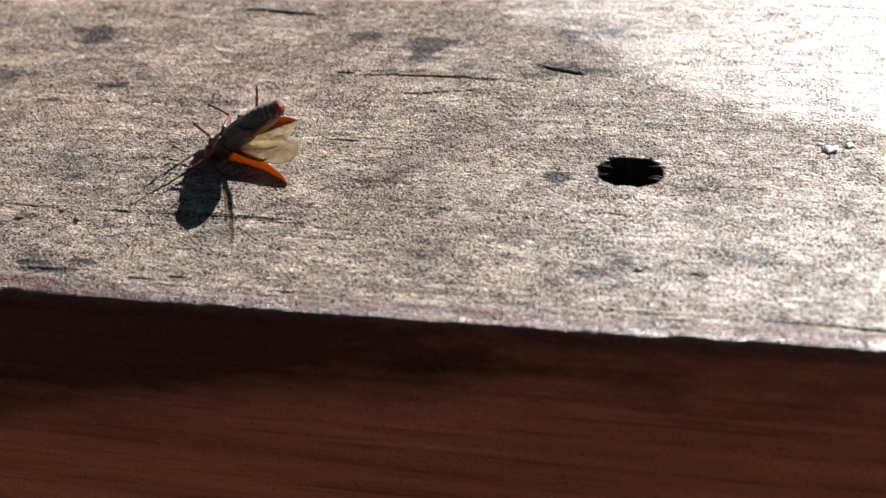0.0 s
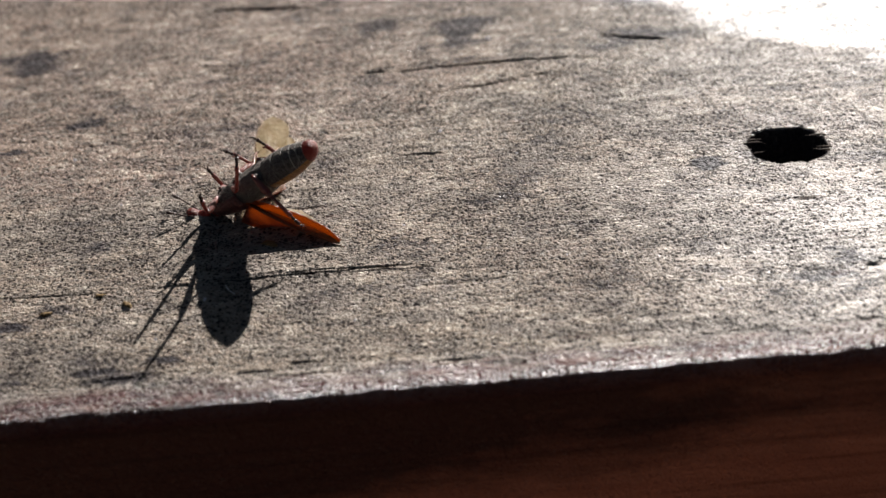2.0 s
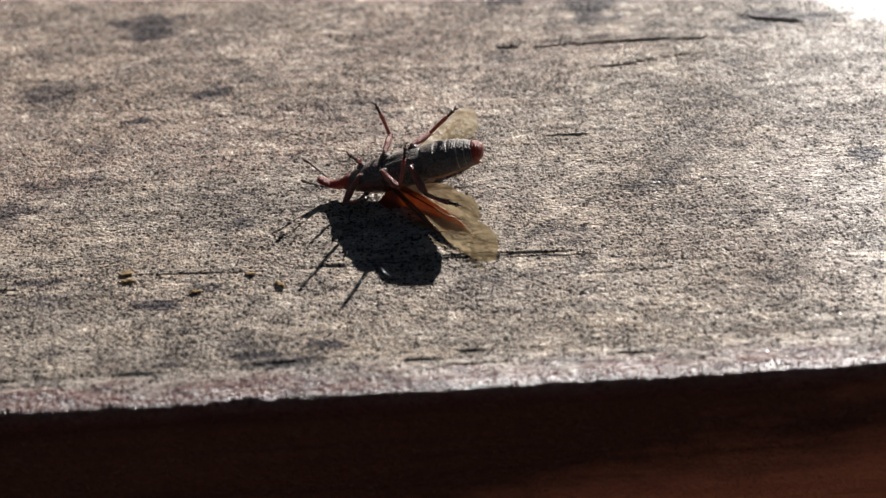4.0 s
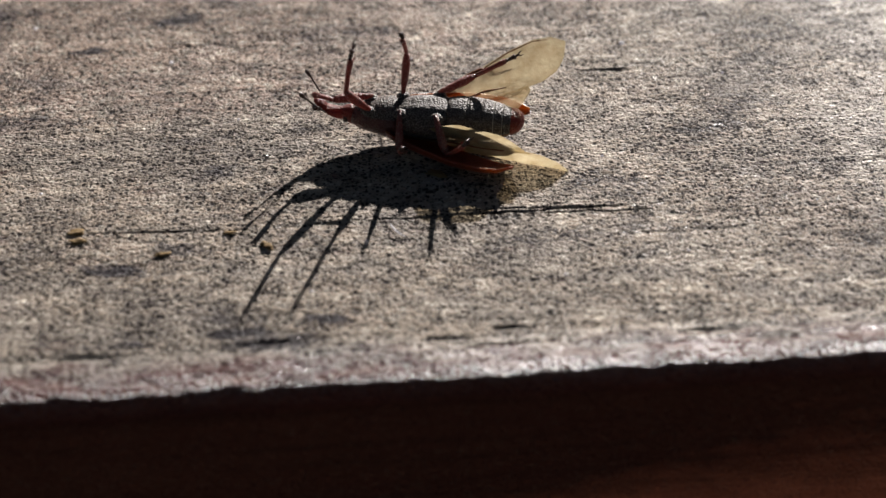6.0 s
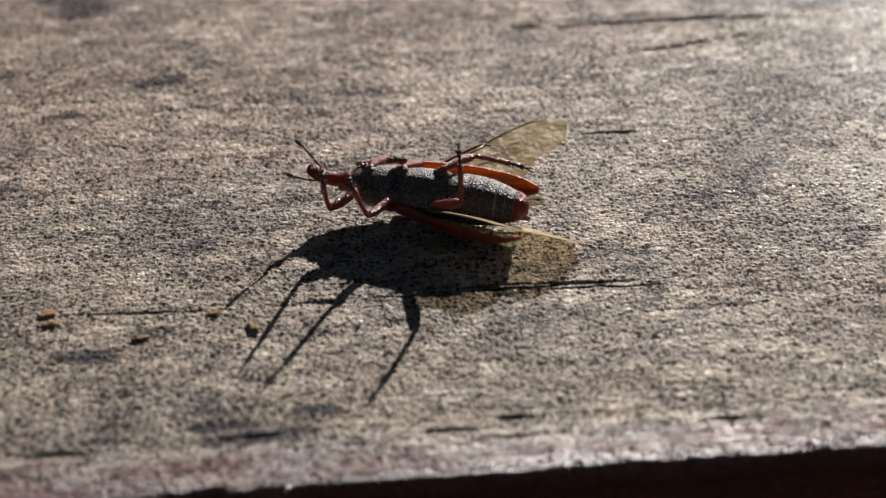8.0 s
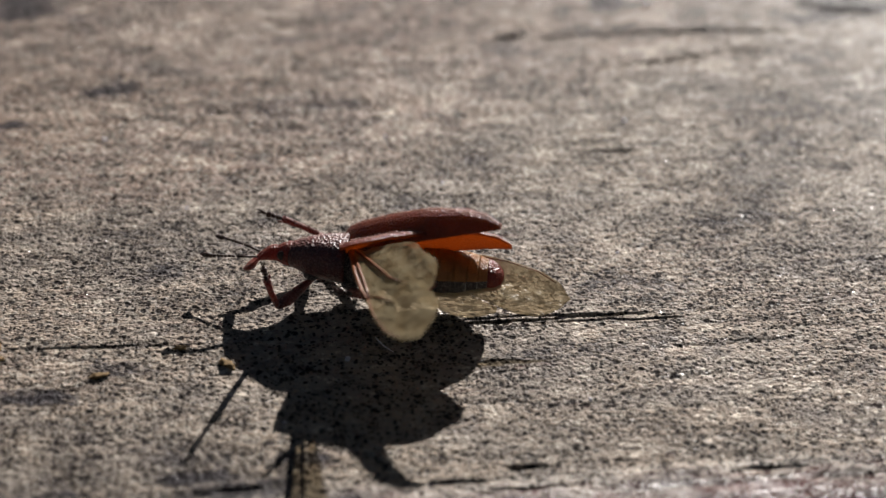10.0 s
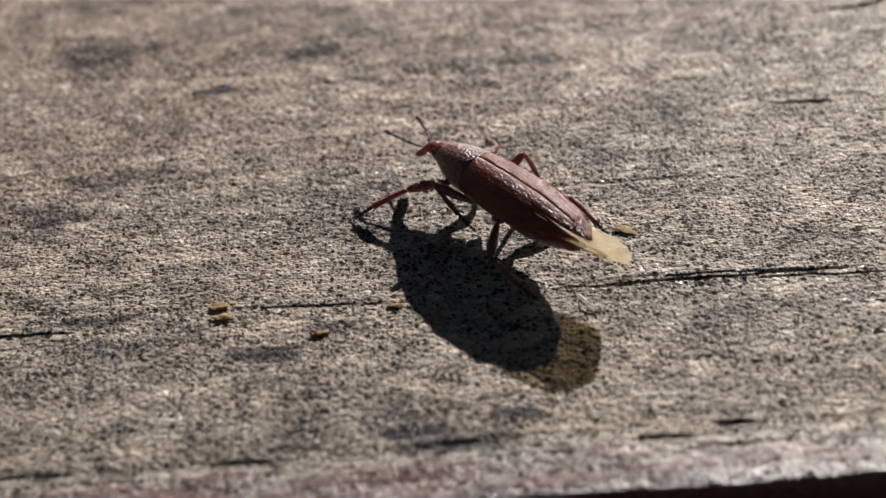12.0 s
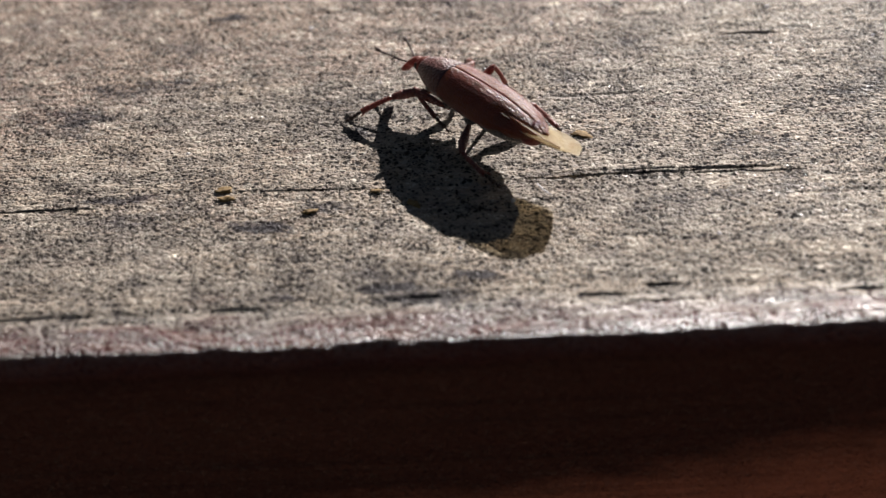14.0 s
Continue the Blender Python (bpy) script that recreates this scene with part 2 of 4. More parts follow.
def plain(name, colour, rough=0.6):
    m, tree, shader = material(name)
    n = noisy(tree, coords(tree, (1000, 1000, 1000)), 2.0, 4)
    tree.links.new(mixed(tree, grey(tree, n, 0.3, 0.7), tuple(c * 0.6 for c in colour), colour), shader.inputs["Base Color"])
    shader.inputs["Roughness"].default_value = rough
    return m


def earth():
    m, tree, shader = material("earth")
    n = noisy(tree, coords(tree, (1, 1, 1)), 6.0, 6, 0.7)
    tree.links.new(ramp(tree, n, [(0.3, (0.10, 0.08, 0.06)), (0.7, (0.24, 0.19, 0.14))]), shader.inputs["Base Color"])
    shader.inputs["Roughness"].default_value = 0.95
    return m


WOOD, RAIL, EARTH = weathered_wood(), varnished_wood(), earth()
SHELL = chitin("russet_shell", (0.08, 0.008, 0.004), (0.22, 0.034, 0.015), 0.3, 0.00006, 9.0, (0.42, 0.19, 0.12), 0.28, (0.95, 0.36, 0.06), 0.28, 0.5, 0.02, 0.15, (1.0, 0.72, 0.62))
PRONOTAL = chitin("dark_russet_shell", (0.045, 0.009, 0.009), (0.13, 0.024, 0.02), 0.34, 0.00007, 7.5, (0.46, 0.30, 0.26), 0.25, None, 0, 0.5, 0.08, 0.2, (1.0, 0.75, 0.68))
BELLY = chitin("grey_belly", (0.022, 0.015, 0.012), (0.06, 0.043, 0.036), 0.48, 0.00005, 9.0, (0.54, 0.49, 0.42), 0.8, None, 0, 0.35, 0.2, 0.0, (1.0, 0.95, 0.88))
RED = chitin("red_shell", (0.10, 0.016, 0.012), (0.25, 0.045, 0.03), 0.36, 0.00006, 9.0, (0.5, 0.34, 0.28), 0.35, (0.60, 0.10, 0.045), 0.24, 0.45)
DARK = chitin("black_shell", (0.02, 0.011, 0.009), (0.07, 0.032, 0.024), 0.35, 0.00003, 7.0, (0.4, 0.33, 0.28), 0.3)
LIMB = chitin("leg_shell", (0.085, 0.016, 0.013), (0.25, 0.055, 0.04), 0.32, 0.00008, 8.0, (0.62, 0.50, 0.44), 0.55, (0.70, 0.16, 0.09), 0.17, 0.6)
AMBER = chitin("amber_shell", (0.20, 0.085, 0.025), (0.44, 0.22, 0.075), 0.3, 0.00005, 10.0, (0.6, 0.45, 0.25), 0.2, (0.95, 0.5, 0.12), 0.35, 0.5)
BRISTLE = plain("pale_bristle", (0.42, 0.21, 0.16), 0.4)
RIM = plain("pale_rim", (0.75, 0.70, 0.60))
SKIN = membrane()
VEIN = plain("brown_vein", (0.22, 0.07, 0.022), 0.4)
SPLINT = plain("torn_wood", (0.15, 0.105, 0.075), 0.8)
STRAW = plain("straw_crumb", (0.27, 0.17, 0.065), 0.85)
FLAKE = chitin("pale_flake", (0.75, 0.74, 0.78), (0.92, 0.91, 0.94), 0.3, 0.00003, 5.0, (0.9, 0.9, 0.9), 0.3, (0.9, 0.88, 0.93), 0.5, 0.6)


# ---- mesh helpers ----
def part(name, bm, mat, parent=None, label=""):
    """A bmesh in millimetres becomes one mesh object under its thing or part."""
    data = bpy.data.meshes.new(name)
    bm.transform(Matrix.Scale(MM, 4))
    bm.normal_update()
    for f in bm.faces:
        f.smooth = True
    bm.to_mesh(data)
    bm.free()
    for each in mat if isinstance(mat, (list, tuple)) else (mat,):
        data.materials.append(each)
    ob = new(name, data)
    ob.parent = parent
    return tagged(ob, label)


def loft(bm, rings, cap=True, slot=0):
    """Joins rings of points, each the same in number, into a closed skin."""
    made = [[bm.verts.new(p) for p in ring] for ring in rings]
    n = len(made[0])
    faces = []
    for a, b in zip(made, made[1:]):
        for i in range(n):
            faces.append(bm.faces.new((a[i], a[(i + 1) % n], b[(i + 1) % n], b[i])))
    if cap:
        faces.append(bm.faces.new(made[0][::-1]))
        faces.append(bm.faces.new(made[-1]))
    for f in faces:
        f.material_index = slot
    return faces


def hoop(x, z, ry, rz, n=28, flat=0.0):
    """An upright ring round the body axis; flat presses its underside."""
    out = []
    for i in range(n):
        a = math.tau * i / n
        s = math.sin(a)
        out.append((x, ry * math.cos(a), z + rz * s * (1 - flat if s < 0 else 1)))
    return out


def tube(bm, points, radii, n=10, slot=0):
    """A round limb along points."""
    rings = []
    pts = [Vector(p) for p in points]
    side = Vector((0.13, 0.94, 0.31))
    for i, (p, r) in enumerate(zip(pts, radii)):
        way = (pts[min(i + 1, len(pts) - 1)] - pts[max(i - 1, 0)]).normalized()
        u = (side - way * side.dot(way)).normalized()
        v = way.cross(u)
        rings.append([p + (u * math.cos(math.tau * k / n) + v * math.sin(math.tau * k / n)) * r for k in range(n)])
    loft(bm, rings, True, slot)


def bristles(bm, faces, count, length, slot, seed):
    """Short hairs that lean to the rear, scattered over faces."""
    rng = random.Random(seed)
    bm.normal_update()
    faces = list(faces)
    weights = [f.calc_area() for f in faces]
    for f in rng.choices(faces, weights, k=count):
        a, b, c = (f.verts[i].co for i in (0, 1, 2))
        u, v = rng.random(), rng.random()
        if u + v > 1:
            u, v = 1 - u, 1 - v
        p, up = a + (b - a) * u + (c - a) * v, f.normal.copy()
        way = (up + Vector((rng.uniform(0.5, 1.3), rng.uniform(-0.4, 0.4), rng.uniform(-0.3, 0.3)))).normalized()
        side = way.orthogonal().normalized()
        other = way.cross(side)
        r, size = 0.008, length * rng.uniform(0.6, 1.3)
        base = [bm.verts.new(p - up * 0.01 + (side * math.cos(q) + other * math.sin(q)) * r) for q in (0, 2.1, 4.2)]
        tip = bm.verts.new(p + way * size)
        for k in range(3):
            bm.faces.new((base[k], base[(k + 1) % 3], tip)).material_index = slot


def swell(xs, values, x):
    return float(np.interp(x, xs, values))


def swell_all(xs, values, grid):
    return np.interp(grid.ravel(), xs, values).reshape(grid.shape)


# ---- the board ----
BOARD = pose(0, -0.00175, 0, 0, 0, 5.8)
INTO = BOARD.inverted()


def on_board(x, y):
    """A world place in millimetres in the board's own millimetres."""
    p = INTO @ Vector((x * MM, y * MM, 0))
    return p.x / MM, p.y / MM


def lattice(ix, iy, salt):
    h = (ix.astype(np.int64) * 374761393 + iy.astype(np.int64) * 668265263 + salt * 974634241) & 0x7FFFFFFF
    h = ((h ^ (h >> 13)) * 1274126177) & 0x7FFFFFFF
    return ((h ^ (h >> 16)) & 0xFFFFFF) / 0xFFFFFF


def value_noise(x, y, salt=0, octaves=3, gain=0.5):
    total, amp, norm = 0.0, 1.0, 0.0
    for o in range(octaves):
        fx, fy = x * 2**o, y * 2**o
        ix, iy = np.floor(fx), np.floor(fy)
        tx, ty = fx - ix, fy - iy
        tx, ty = tx * tx * (3 - 2 * tx), ty * ty * (3 - 2 * ty)
        s = salt + 31 * o
        low = lattice(ix, iy, s) * (1 - tx) + lattice(ix + 1, iy, s) * tx
        high = lattice(ix, iy + 1, s) * (1 - tx) + lattice(ix + 1, iy + 1, s) * tx
        total, norm, amp = total + amp * (low * (1 - ty) + high * ty), norm + amp, amp * gain
    return total / norm


# cracks along the grain: start, end, half width, depth
CRACKS = [
    ((-6.5, 10.6), (8.5, 12.0), 0.11, 0.5), ((-4.0, 11.2), (4.0, 11.9), 0.06, 0.25), ((0.0, 11.0), (10.0, 11.8), 0.06, 0.25), ((-9.0, 10.2), (-2.0, 10.7), 0.06, 0.2),
    ((-25.5, 8.8), (-13.0, 9.6), 0.09, 0.3), ((-21.0, 6.2), (-17.5, 6.9), 0.14, 0.35), ((-0.9, 1.9), (1.0, 2.05), 0.16, 0.45), ((-16.2, 51.2), (-2.4, 51.6), 0.2, 0.7),
    ((-4.4, 38.5), (24.9, 40.7), 0.16, 0.7), ((6.5, 34.8), (18.5, 38.3), 0.17, 0.6), ((-25.1, 27.3), (-9.5, 30.5), 0.08, 0.3), ((13.7, 15.6), (29.1, 17.2), 0.07, 0.25),
    ((28.6, 17.9), (39.9, 19.2), 0.07, 0.25), ((12.9, 14.8), (19.5, 15.2), 0.07, 0.25), ((4.1, 25.5), (8.4, 26.1), 0.12, 0.35), ((-5.0, 1.0), (-1.0, 1.4), 0.07, 0.15),
    ((-3.0, 0.6), (3.0, 1.1), 0.06, 0.15), ((2.5, 2.4), (6.5, 2.9), 0.06, 0.15), ((8.0, 1.8), (12.0, 2.3), 0.06, 0.15),
    ((-22.0, 0.3), (-17.0, 0.8), 0.07, 0.15), ((-14.0, 0.4), (-10.0, 0.8), 0.07, 0.15), ((20.0, 44.0), (27.4, 42.6), 0.3, 0.5), ((-40.0, 6.0), (-28.0, 7.6), 0.08, 0.25),
    ((30.0, 10.0), (52.0, 12.4), 0.06, 0.2), ((-32.2, 64.3), (-19.7, 61.9), 0.7, 1.2),
]
# dark stains: middle, half length along and across the grain, strength
STAINS = [
    ((-20.0, 6.0), 2.4, 1.0, 1.0), ((-17.6, 7.6), 1.6, 0.7, 0.7), ((-13.2, 1.3), 2.4, 0.45, 1.0), ((-8.4, 2.5), 2.0, 0.5, 0.9), ((-33.3, 16.2), 3.0, 1.6, 0.7), ((-21.9, 31.9), 2.2, 1.6, 0.8), ((-8.8, 30.9), 3.5, 1.6, 0.5), ((-29.0, 8.0), 3.5, 0.8, 0.8), ((6.5, 14.0), 4.0, 2.0, 0.5), ((12.0, 19.0), 3.0, 2.5, 0.5), ((40.5, 24.0), 2.5, 1.6, 0.6), ((2.0, 9.0), 3.5, 1.2, 0.5), ((-28.8, 42.3), 4.5, 3.2, 0.8), ((8.8, 45.8), 3.0, 4.5, 0.8), ((24.7, 52.6), 5.0, 3.0, 0.8), ((22.9, 43.8), 6.0, 2.0, 0.8),
    ((27.7, 23.4), 1.2, 0.9, 1.0), ((1.0, 47.6), 3.0, 2.0, 0.7), ((-18.0, 0.4), 3.0, 0.8, 0.8), ((-12.0, 0.5), 2.6, 0.8, 0.8), ((-16.0, 14.5), 1.6, 1.6, 0.7),
    ((34.0, 10.0), 4.0, 3.0, 0.6), ((19.0, 9.0), 3.0, 2.2, 0.5), ((44.0, 14.5), 5.0, 2.5, 0.6), ((-34.0, 32.0), 4.0, 3.0, 0.6), ((14.0, 22.0), 3.5, 3.0, 0.5),
    ((-30.0, 19.0), 5.0, 2.0, 0.5), ((49.0, 6.5), 3.0, 1.5, 0.6), ((17.0, 30.0), 4.0, 3.0, 0.5), ((51.0, 41.0), 5.0, 2.0, 0.5), ((-36.0, 4.0), 3.0, 1.2, 0.6), ((-27.0, 27.6), 2.0, 0.7, 0.8),
]
HOLE = (33.95, 25.7)


def wooden_board():
    us = np.unique(np.concatenate([np.linspace(-330, -52, 24), np.arange(-52, 32.3, 0.21), np.arange(32.3, 40.7, 0.085), np.arange(40.7, 66, 0.21), np.linspace(66, 330, 24)]).round(4))
    # along the profile: the top from the far edge to the front, round the edge, down the face
    top = np.concatenate([np.linspace(128, 76, 12), np.arange(76, 27.2, -0.21), np.arange(27.2, 19.0, -0.085), np.arange(19.0, 13.6, -0.21), np.arange(13.6, 10.4, -0.08), np.arange(10.4, 4.0, -0.21), np.arange(4.0, 1.4, -0.09)])
    # the edge is worn to a low curve, wider than it is deep
    r, wide = 1.4, 2.5
    prof = [(v, 0.0, 0.0, 1.0, 0.0) for v in top if v > wide]
    for a in np.linspace(0, math.pi / 2, 24):
        out = Vector((-math.sin(a) / wide, math.cos(a) / r)).normalized()
        prof.append((wide - wide * math.sin(a), -r + r * math.cos(a), out.x, out.y, a / (math.pi / 2)))
    prof += [(0.0, -r - d, -1.0, 0.0, 1.0) for d in np.concatenate([np.arange(0.2, 4.0, 0.24), np.arange(4.0, 20, 1.0), np.arange(20, 43, 3.0), [43.1]])]
    py, pz, ny, nz, face = np.array(prof).T
    U, Y = np.meshgrid(us, py)
    Z, NY, NZ, FACE = (np.repeat(a[:, None], len(us), 1) for a in (pz, ny, nz, face))
    flat = np.clip((Y - 0.2) / 2.0, 0, 1)
    # ridged grain, finer fibres, gentle hollows
    run = Y + 0.9 * (value_noise(U * 0.03, Y * 0.08, 3, 2) - 0.5)
    h = 0.14 * (value_noise(U * 0.06, run * 0.75, 5, 3) - 0.5) + 0.07 * (value_noise(U * 0.35, run * 2.4, 7, 2) - 0.5)
    h += 0.07 * (value_noise(U * 1.2, Y * 1.9, 11, 2) - 0.5) + 0.25 * (value_noise(U * 0.05, Y * 0.06, 13, 2) - 0.5) * flat
    h -= 0.08 * np.clip(value_noise(U * 0.12, run * 3.2, 17, 3) - 0.62, 0, 1) / 0.3
    edge_wear = np.exp(-((Y - 1.6) / 1.8) ** 2)
    h += edge_wear * (0.08 * (value_noise(U * 0.10, run * 1.5, 71, 3) - 0.5) + 0.10 * (value_noise(U * 0.9, Y * 1.6, 73, 2) - 0.5))
    h -= edge_wear * flat * np.clip(value_noise(U * 0.08, run * 2.6, 19, 3) - 0.56, 0, 1) * 0.4
    # darkens the colour at the left front, where less glare falls
    left_dim = np.clip((12 - U) / 22, 0, 1) * np.clip((30 - Y) / 10, 0, 1) * (0.6 + 0.8 * value_noise(U * 0.1, Y * 0.16, 97, 3))
    h += 0.22 * np.exp(-((Y - 3.2) / 2.0) ** 2) * (value_noise(U * 0.05, run * 2.8, 91, 3) - 0.5)
    stain_shade, crack_hole_dark = np.zeros_like(U), np.zeros_like(U)
    for i, ((x0, y0), a, b, s) in enumerate(STAINS):
        cx, cy = on_board(x0, y0)
        d = np.hypot((U - cx) / a, (Y - cy) / b) + 2.6 * (value_noise(U * 0.32, Y * 0.75, 23 + 7 * i, 5, 0.62) - 0.5)
        stain_shade = np.maximum(stain_shade, s * np.clip((1.1 - d) / 0.9, 0, 1))
    # the painted dimness of the left joins the stains
    stain_shade = np.maximum(stain_shade, 0.24 * left_dim)
    for (x0, y0), (x1, y1), w, deep in CRACKS:
        a, b = on_board(x0, y0), on_board(x1, y1)
        k = (U - a[0]) / (b[0] - a[0])
        line = a[1] + k * (b[1] - a[1]) + 0.5 * (value_noise(U * 0.35, U * 0 + x0, 29, 3) - 0.5)
        taper = np.sin(np.pi * np.clip(k, 0, 1)) ** 0.7 * np.clip(0.55 + 0.7 * value_noise(U * 0.35, U * 0 + y0 * 3, 53, 2), 0.5, 1)
        wide = w * (0.45 + 0.9 * value_noise(U * 0.7, U * 0 + y0, 37, 2)) * taper + 1e-6
        cut = np.clip(1 - (np.abs(Y - line) / wide) ** 2, 0, 1) * taper
        h -= deep * cut
        crack_hole_dark = np.maximum(crack_hole_dark, 0.8 * np.clip(1 - np.abs(Y - line) / (wide * 2.2 + 0.1), 0, 1) * taper)
    # the drilled hole, its rim torn along the grain
    cx, cy = on_board(*HOLE)
    du, dv = U - cx, Y - cy
    torn = 1 + 0.22 * (value_noise(np.arctan2(dv, du) * 3.2 + 20, du * 0 + 1, 41, 3, 0.6) - 0.5) + 0.12 * np.cos(2 * np.arctan2(dv, du))
    torn += 0.05 * np.clip(np.abs(du) / 3.0, 0, 1) ** 2 * (value_noise(dv * 3.4, du * 0 + np.sign(du), 43, 3) - 0.4)
    ring = np.hypot(du, dv) / (2.62 * torn)
    # the hole's shaded inside is coloured dark
    crack_hole_dark = np.where(ring < 1.05, 1.0, crack_hole_dark)
    h = np.where(ring < 1, -14.0, h - 0.25 * np.clip(1.12 - ring, 0, 0.12) / 0.12 * value_noise(U * 2, Y * 2, 47, 2))
    h = np.where(FACE > 0, np.clip(h, -0.3, 0.3) * (1 - 0.85 * np.clip(FACE * 1.8, 0, 1)), h)
    co = np.stack([U, Y + NY * h, Z + NZ * h], -1) * MM
    rows, cols = U.shape
    # close the underside and the back
    lower = np.repeat(co[-1:], 1, 0).copy()
    low_back = np.stack([us, us * 0 + 128, us * 0 - 44.5], -1)[None] * MM
    co = np.concatenate([co, lower, low_back, co[:1]], 0)
    rows += 3
    idx = np.arange(rows * cols).reshape(rows, cols)
    quads = np.stack([idx[:-1, :-1], idx[1:, :-1], idx[1:, 1:], idx[:-1, 1:]], -1).reshape(-1, 4)
    data = bpy.data.meshes.new("wooden_board")
    data.from_pydata(co.reshape(-1, 3), [], quads)
    level = co.reshape(-1, 3)[:, 2][quads]
    data.polygons.foreach_set("use_smooth", np.ptp(level, axis=1) < 0.6 * MM)
    pad = np.zeros((3, cols))
    rest = 0.55 * np.clip((Y - 23 - 0.35 * (U + 10) + 16 * (value_noise(U * 0.09, Y * 0.14, 83, 4, 0.6) - 0.5)) / 7, 0, 1) * np.clip((26 - U) / 20, 0, 1)
    # varnish is left beyond a ragged line at the far right, and thinly round the edge
    turn = radians(5.8)
    far_x, far_y = U * math.cos(turn) - Y * math.sin(turn), U * math.sin(turn) + Y * math.cos(turn) - 1.75
    border = swell_all((11.7, 15.9, 24.6, 30.5, 39.4, 55.2), (64.1, 52.0, 48.2, 43.4, 37.9, 35.7), far_x)
    reach = far_y - border + 9 * (value_noise(U * 0.16, Y * 0.3, 61, 5, 0.6) - 0.5)
    glaze = np.clip(reach / 4, 0, 1) * np.clip((far_x - 11.7 + 2) / 6, 0, 1)
    gloss = glaze.copy()
    gloss = np.maximum(gloss, np.clip((3.6 - Y) / 1.6, 0, 1))
    gloss = np.maximum(gloss, 0.6 * np.clip((U - 20) / 16, 0, 1) * np.clip((30 - Y) / 16, 0.4, 1))
    gloss = gloss * np.clip(1.9 - 2.2 * FACE, 0, 1)
    # painted shade of the front: deepest under the edge, fading downwards and right
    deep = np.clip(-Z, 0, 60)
    face_shade = np.clip(1.15 - (deep - swell_all((-60, -20, 10, 30, 60), (11.0, 8.5, 4.5, 3.5, 3.0), U)) / swell_all((-60, 0, 30, 60), (9.0, 8.0, 6.0, 6.0), U), 0, 1)
    face_shade *= swell_all((-60, 0, 25, 60), (1.0, 1.0, 0.8, 0.45), U)
    for name, values in (("stain_shade", stain_shade), ("crack_hole_dark", crack_hole_dark), ("face_shade", face_shade), ("face", np.where(FACE > 0, 0.20 + 0.80 * FACE, 0.20 * np.clip((3.4 - Y) / 0.9, 0, 1))), ("gloss", gloss), ("glaze", glaze), ("rest", rest)):
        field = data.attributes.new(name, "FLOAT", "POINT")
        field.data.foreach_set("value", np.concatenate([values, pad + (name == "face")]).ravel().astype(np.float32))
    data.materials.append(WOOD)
    data.update()
    ob = new("wooden_board", data)
    ob.matrix_world = BOARD
    return tagged(ob, "weathered grey-brown wooden board with a drilled hole and red-varnished front", "board", kind="structure")


def bench_leg(u):
    """A square post under the board's end."""
    bm = bmesh.new()
    rings = []
    for z, k in ((-45.6, 18), (-48, 19), (-236, 19), (-424, 19), (-430, 18)):
        rings.append([(u - k, 6, z), (u + k, 6, z), (u + k, 6 + 2 * k, z), (u - k, 6 + 2 * k, z)])
    loft(bm, rings)
    ob = part("bench_leg", bm, RAIL)
    for f in ob.data.polygons:
        f.use_smooth = False
    ob.matrix_world = BOARD
    return tagged(ob, "dark red-brown varnished wooden post under the board", "leg", kind="structure")


def ground():
    bm = bmesh.new()
    bmesh.ops.create_grid(bm, x_segments=40, y_segments=40, size=400000)
    for v in bm.verts:
        v.co.z = -430
    ob = part("ground", bm, EARTH)
    return tagged(ob, "pale dry earth far below the board", "ground", kind="structure")


board = wooden_board()
bench_leg(-300)
bench_leg(300)
ground()


def splinters():
    """Torn fibres that stand into the hole from its rim."""
    rng = random.Random(4)
    cx, cy = on_board(*HOLE)
    for i in range(6):
        a = radians(rng.choice((0, 180, 250, 290)) + rng.uniform(-32, 32))
        x, y = cx + 2.75 * math.cos(a), cy + 2.55 * math.sin(a)
        reach = rng.uniform(0.5, 1.3)
        lean = -math.copysign(1, math.cos(a)) * reach
        bm = bmesh.new()
        tube(bm, [(x - lean * 0.5, y, -0.02), (x, y, 0.05), (x + lean * 0.5, y - 0.1 * math.sin(a), 0.04), (x + lean, y - 0.25 * math.sin(a), rng.uniform(-0.3, 0.15))], (0.05, 0.07, 0.05, 0.012), 6)
        part("splinter", bm, SPLINT, board)


splinters()


def crumb(name, mat, x, y, size, turn, long=1.6, flat=0.5, salt=0, label="", category=""):
    """A small ragged bit lying on the board."""
    bm = bmesh.new()
    bmesh.ops.create_icosphere(bm, subdivisions=3, radius=0.5)
    for v in bm.verts:
        k = 1 + 0.9 * noise.noise(v.co * 3.1 + Vector((salt, 0, 0))) + 0.25 * noise.noise(v.co * 7.7 + Vector((0, salt, 0)))
        v.co = Vector((v.co.x * long, v.co.y, max(v.co.z, -0.35) * flat)) * k * size
    ob = part(name, bm, mat)
    ob.matrix_world = pose(x * MM, y * MM, 0.12 * size * MM, 0, 0, turn)
    return tagged(ob, label, category, "crumbs on the board")


for i, (x, y, size, turn) in enumerate([(-23.1, 9.05, 0.45, 8), (-22.9, 8.3, 0.4, 12), (-12.7, 8.1, 0.4, -40), (-14.9, 9.2, 0.3, 5), (-18.2, 7.3, 0.35, 20), (-4.0, 14.6, 0.5, -8)]):
    crumb("wood_crumb", STRAW, x, y, size, turn, 2.0, 0.35, i * 3.3, "yellow-brown crumb of rotten wood lying on the board", "crumb")
for i, (x, y, size, turn) in enumerate([(51.0, 32.8, 1.1, 20), (52.6, 33.9, 0.6, 70), (50.0, 33.6, 0.5, 0)]):
    crumb("pale_flake", FLAKE, x, y, size, turn, 1.2, 0.12, 9 + i * 2.1, "small white flake lying on the board", "flake")
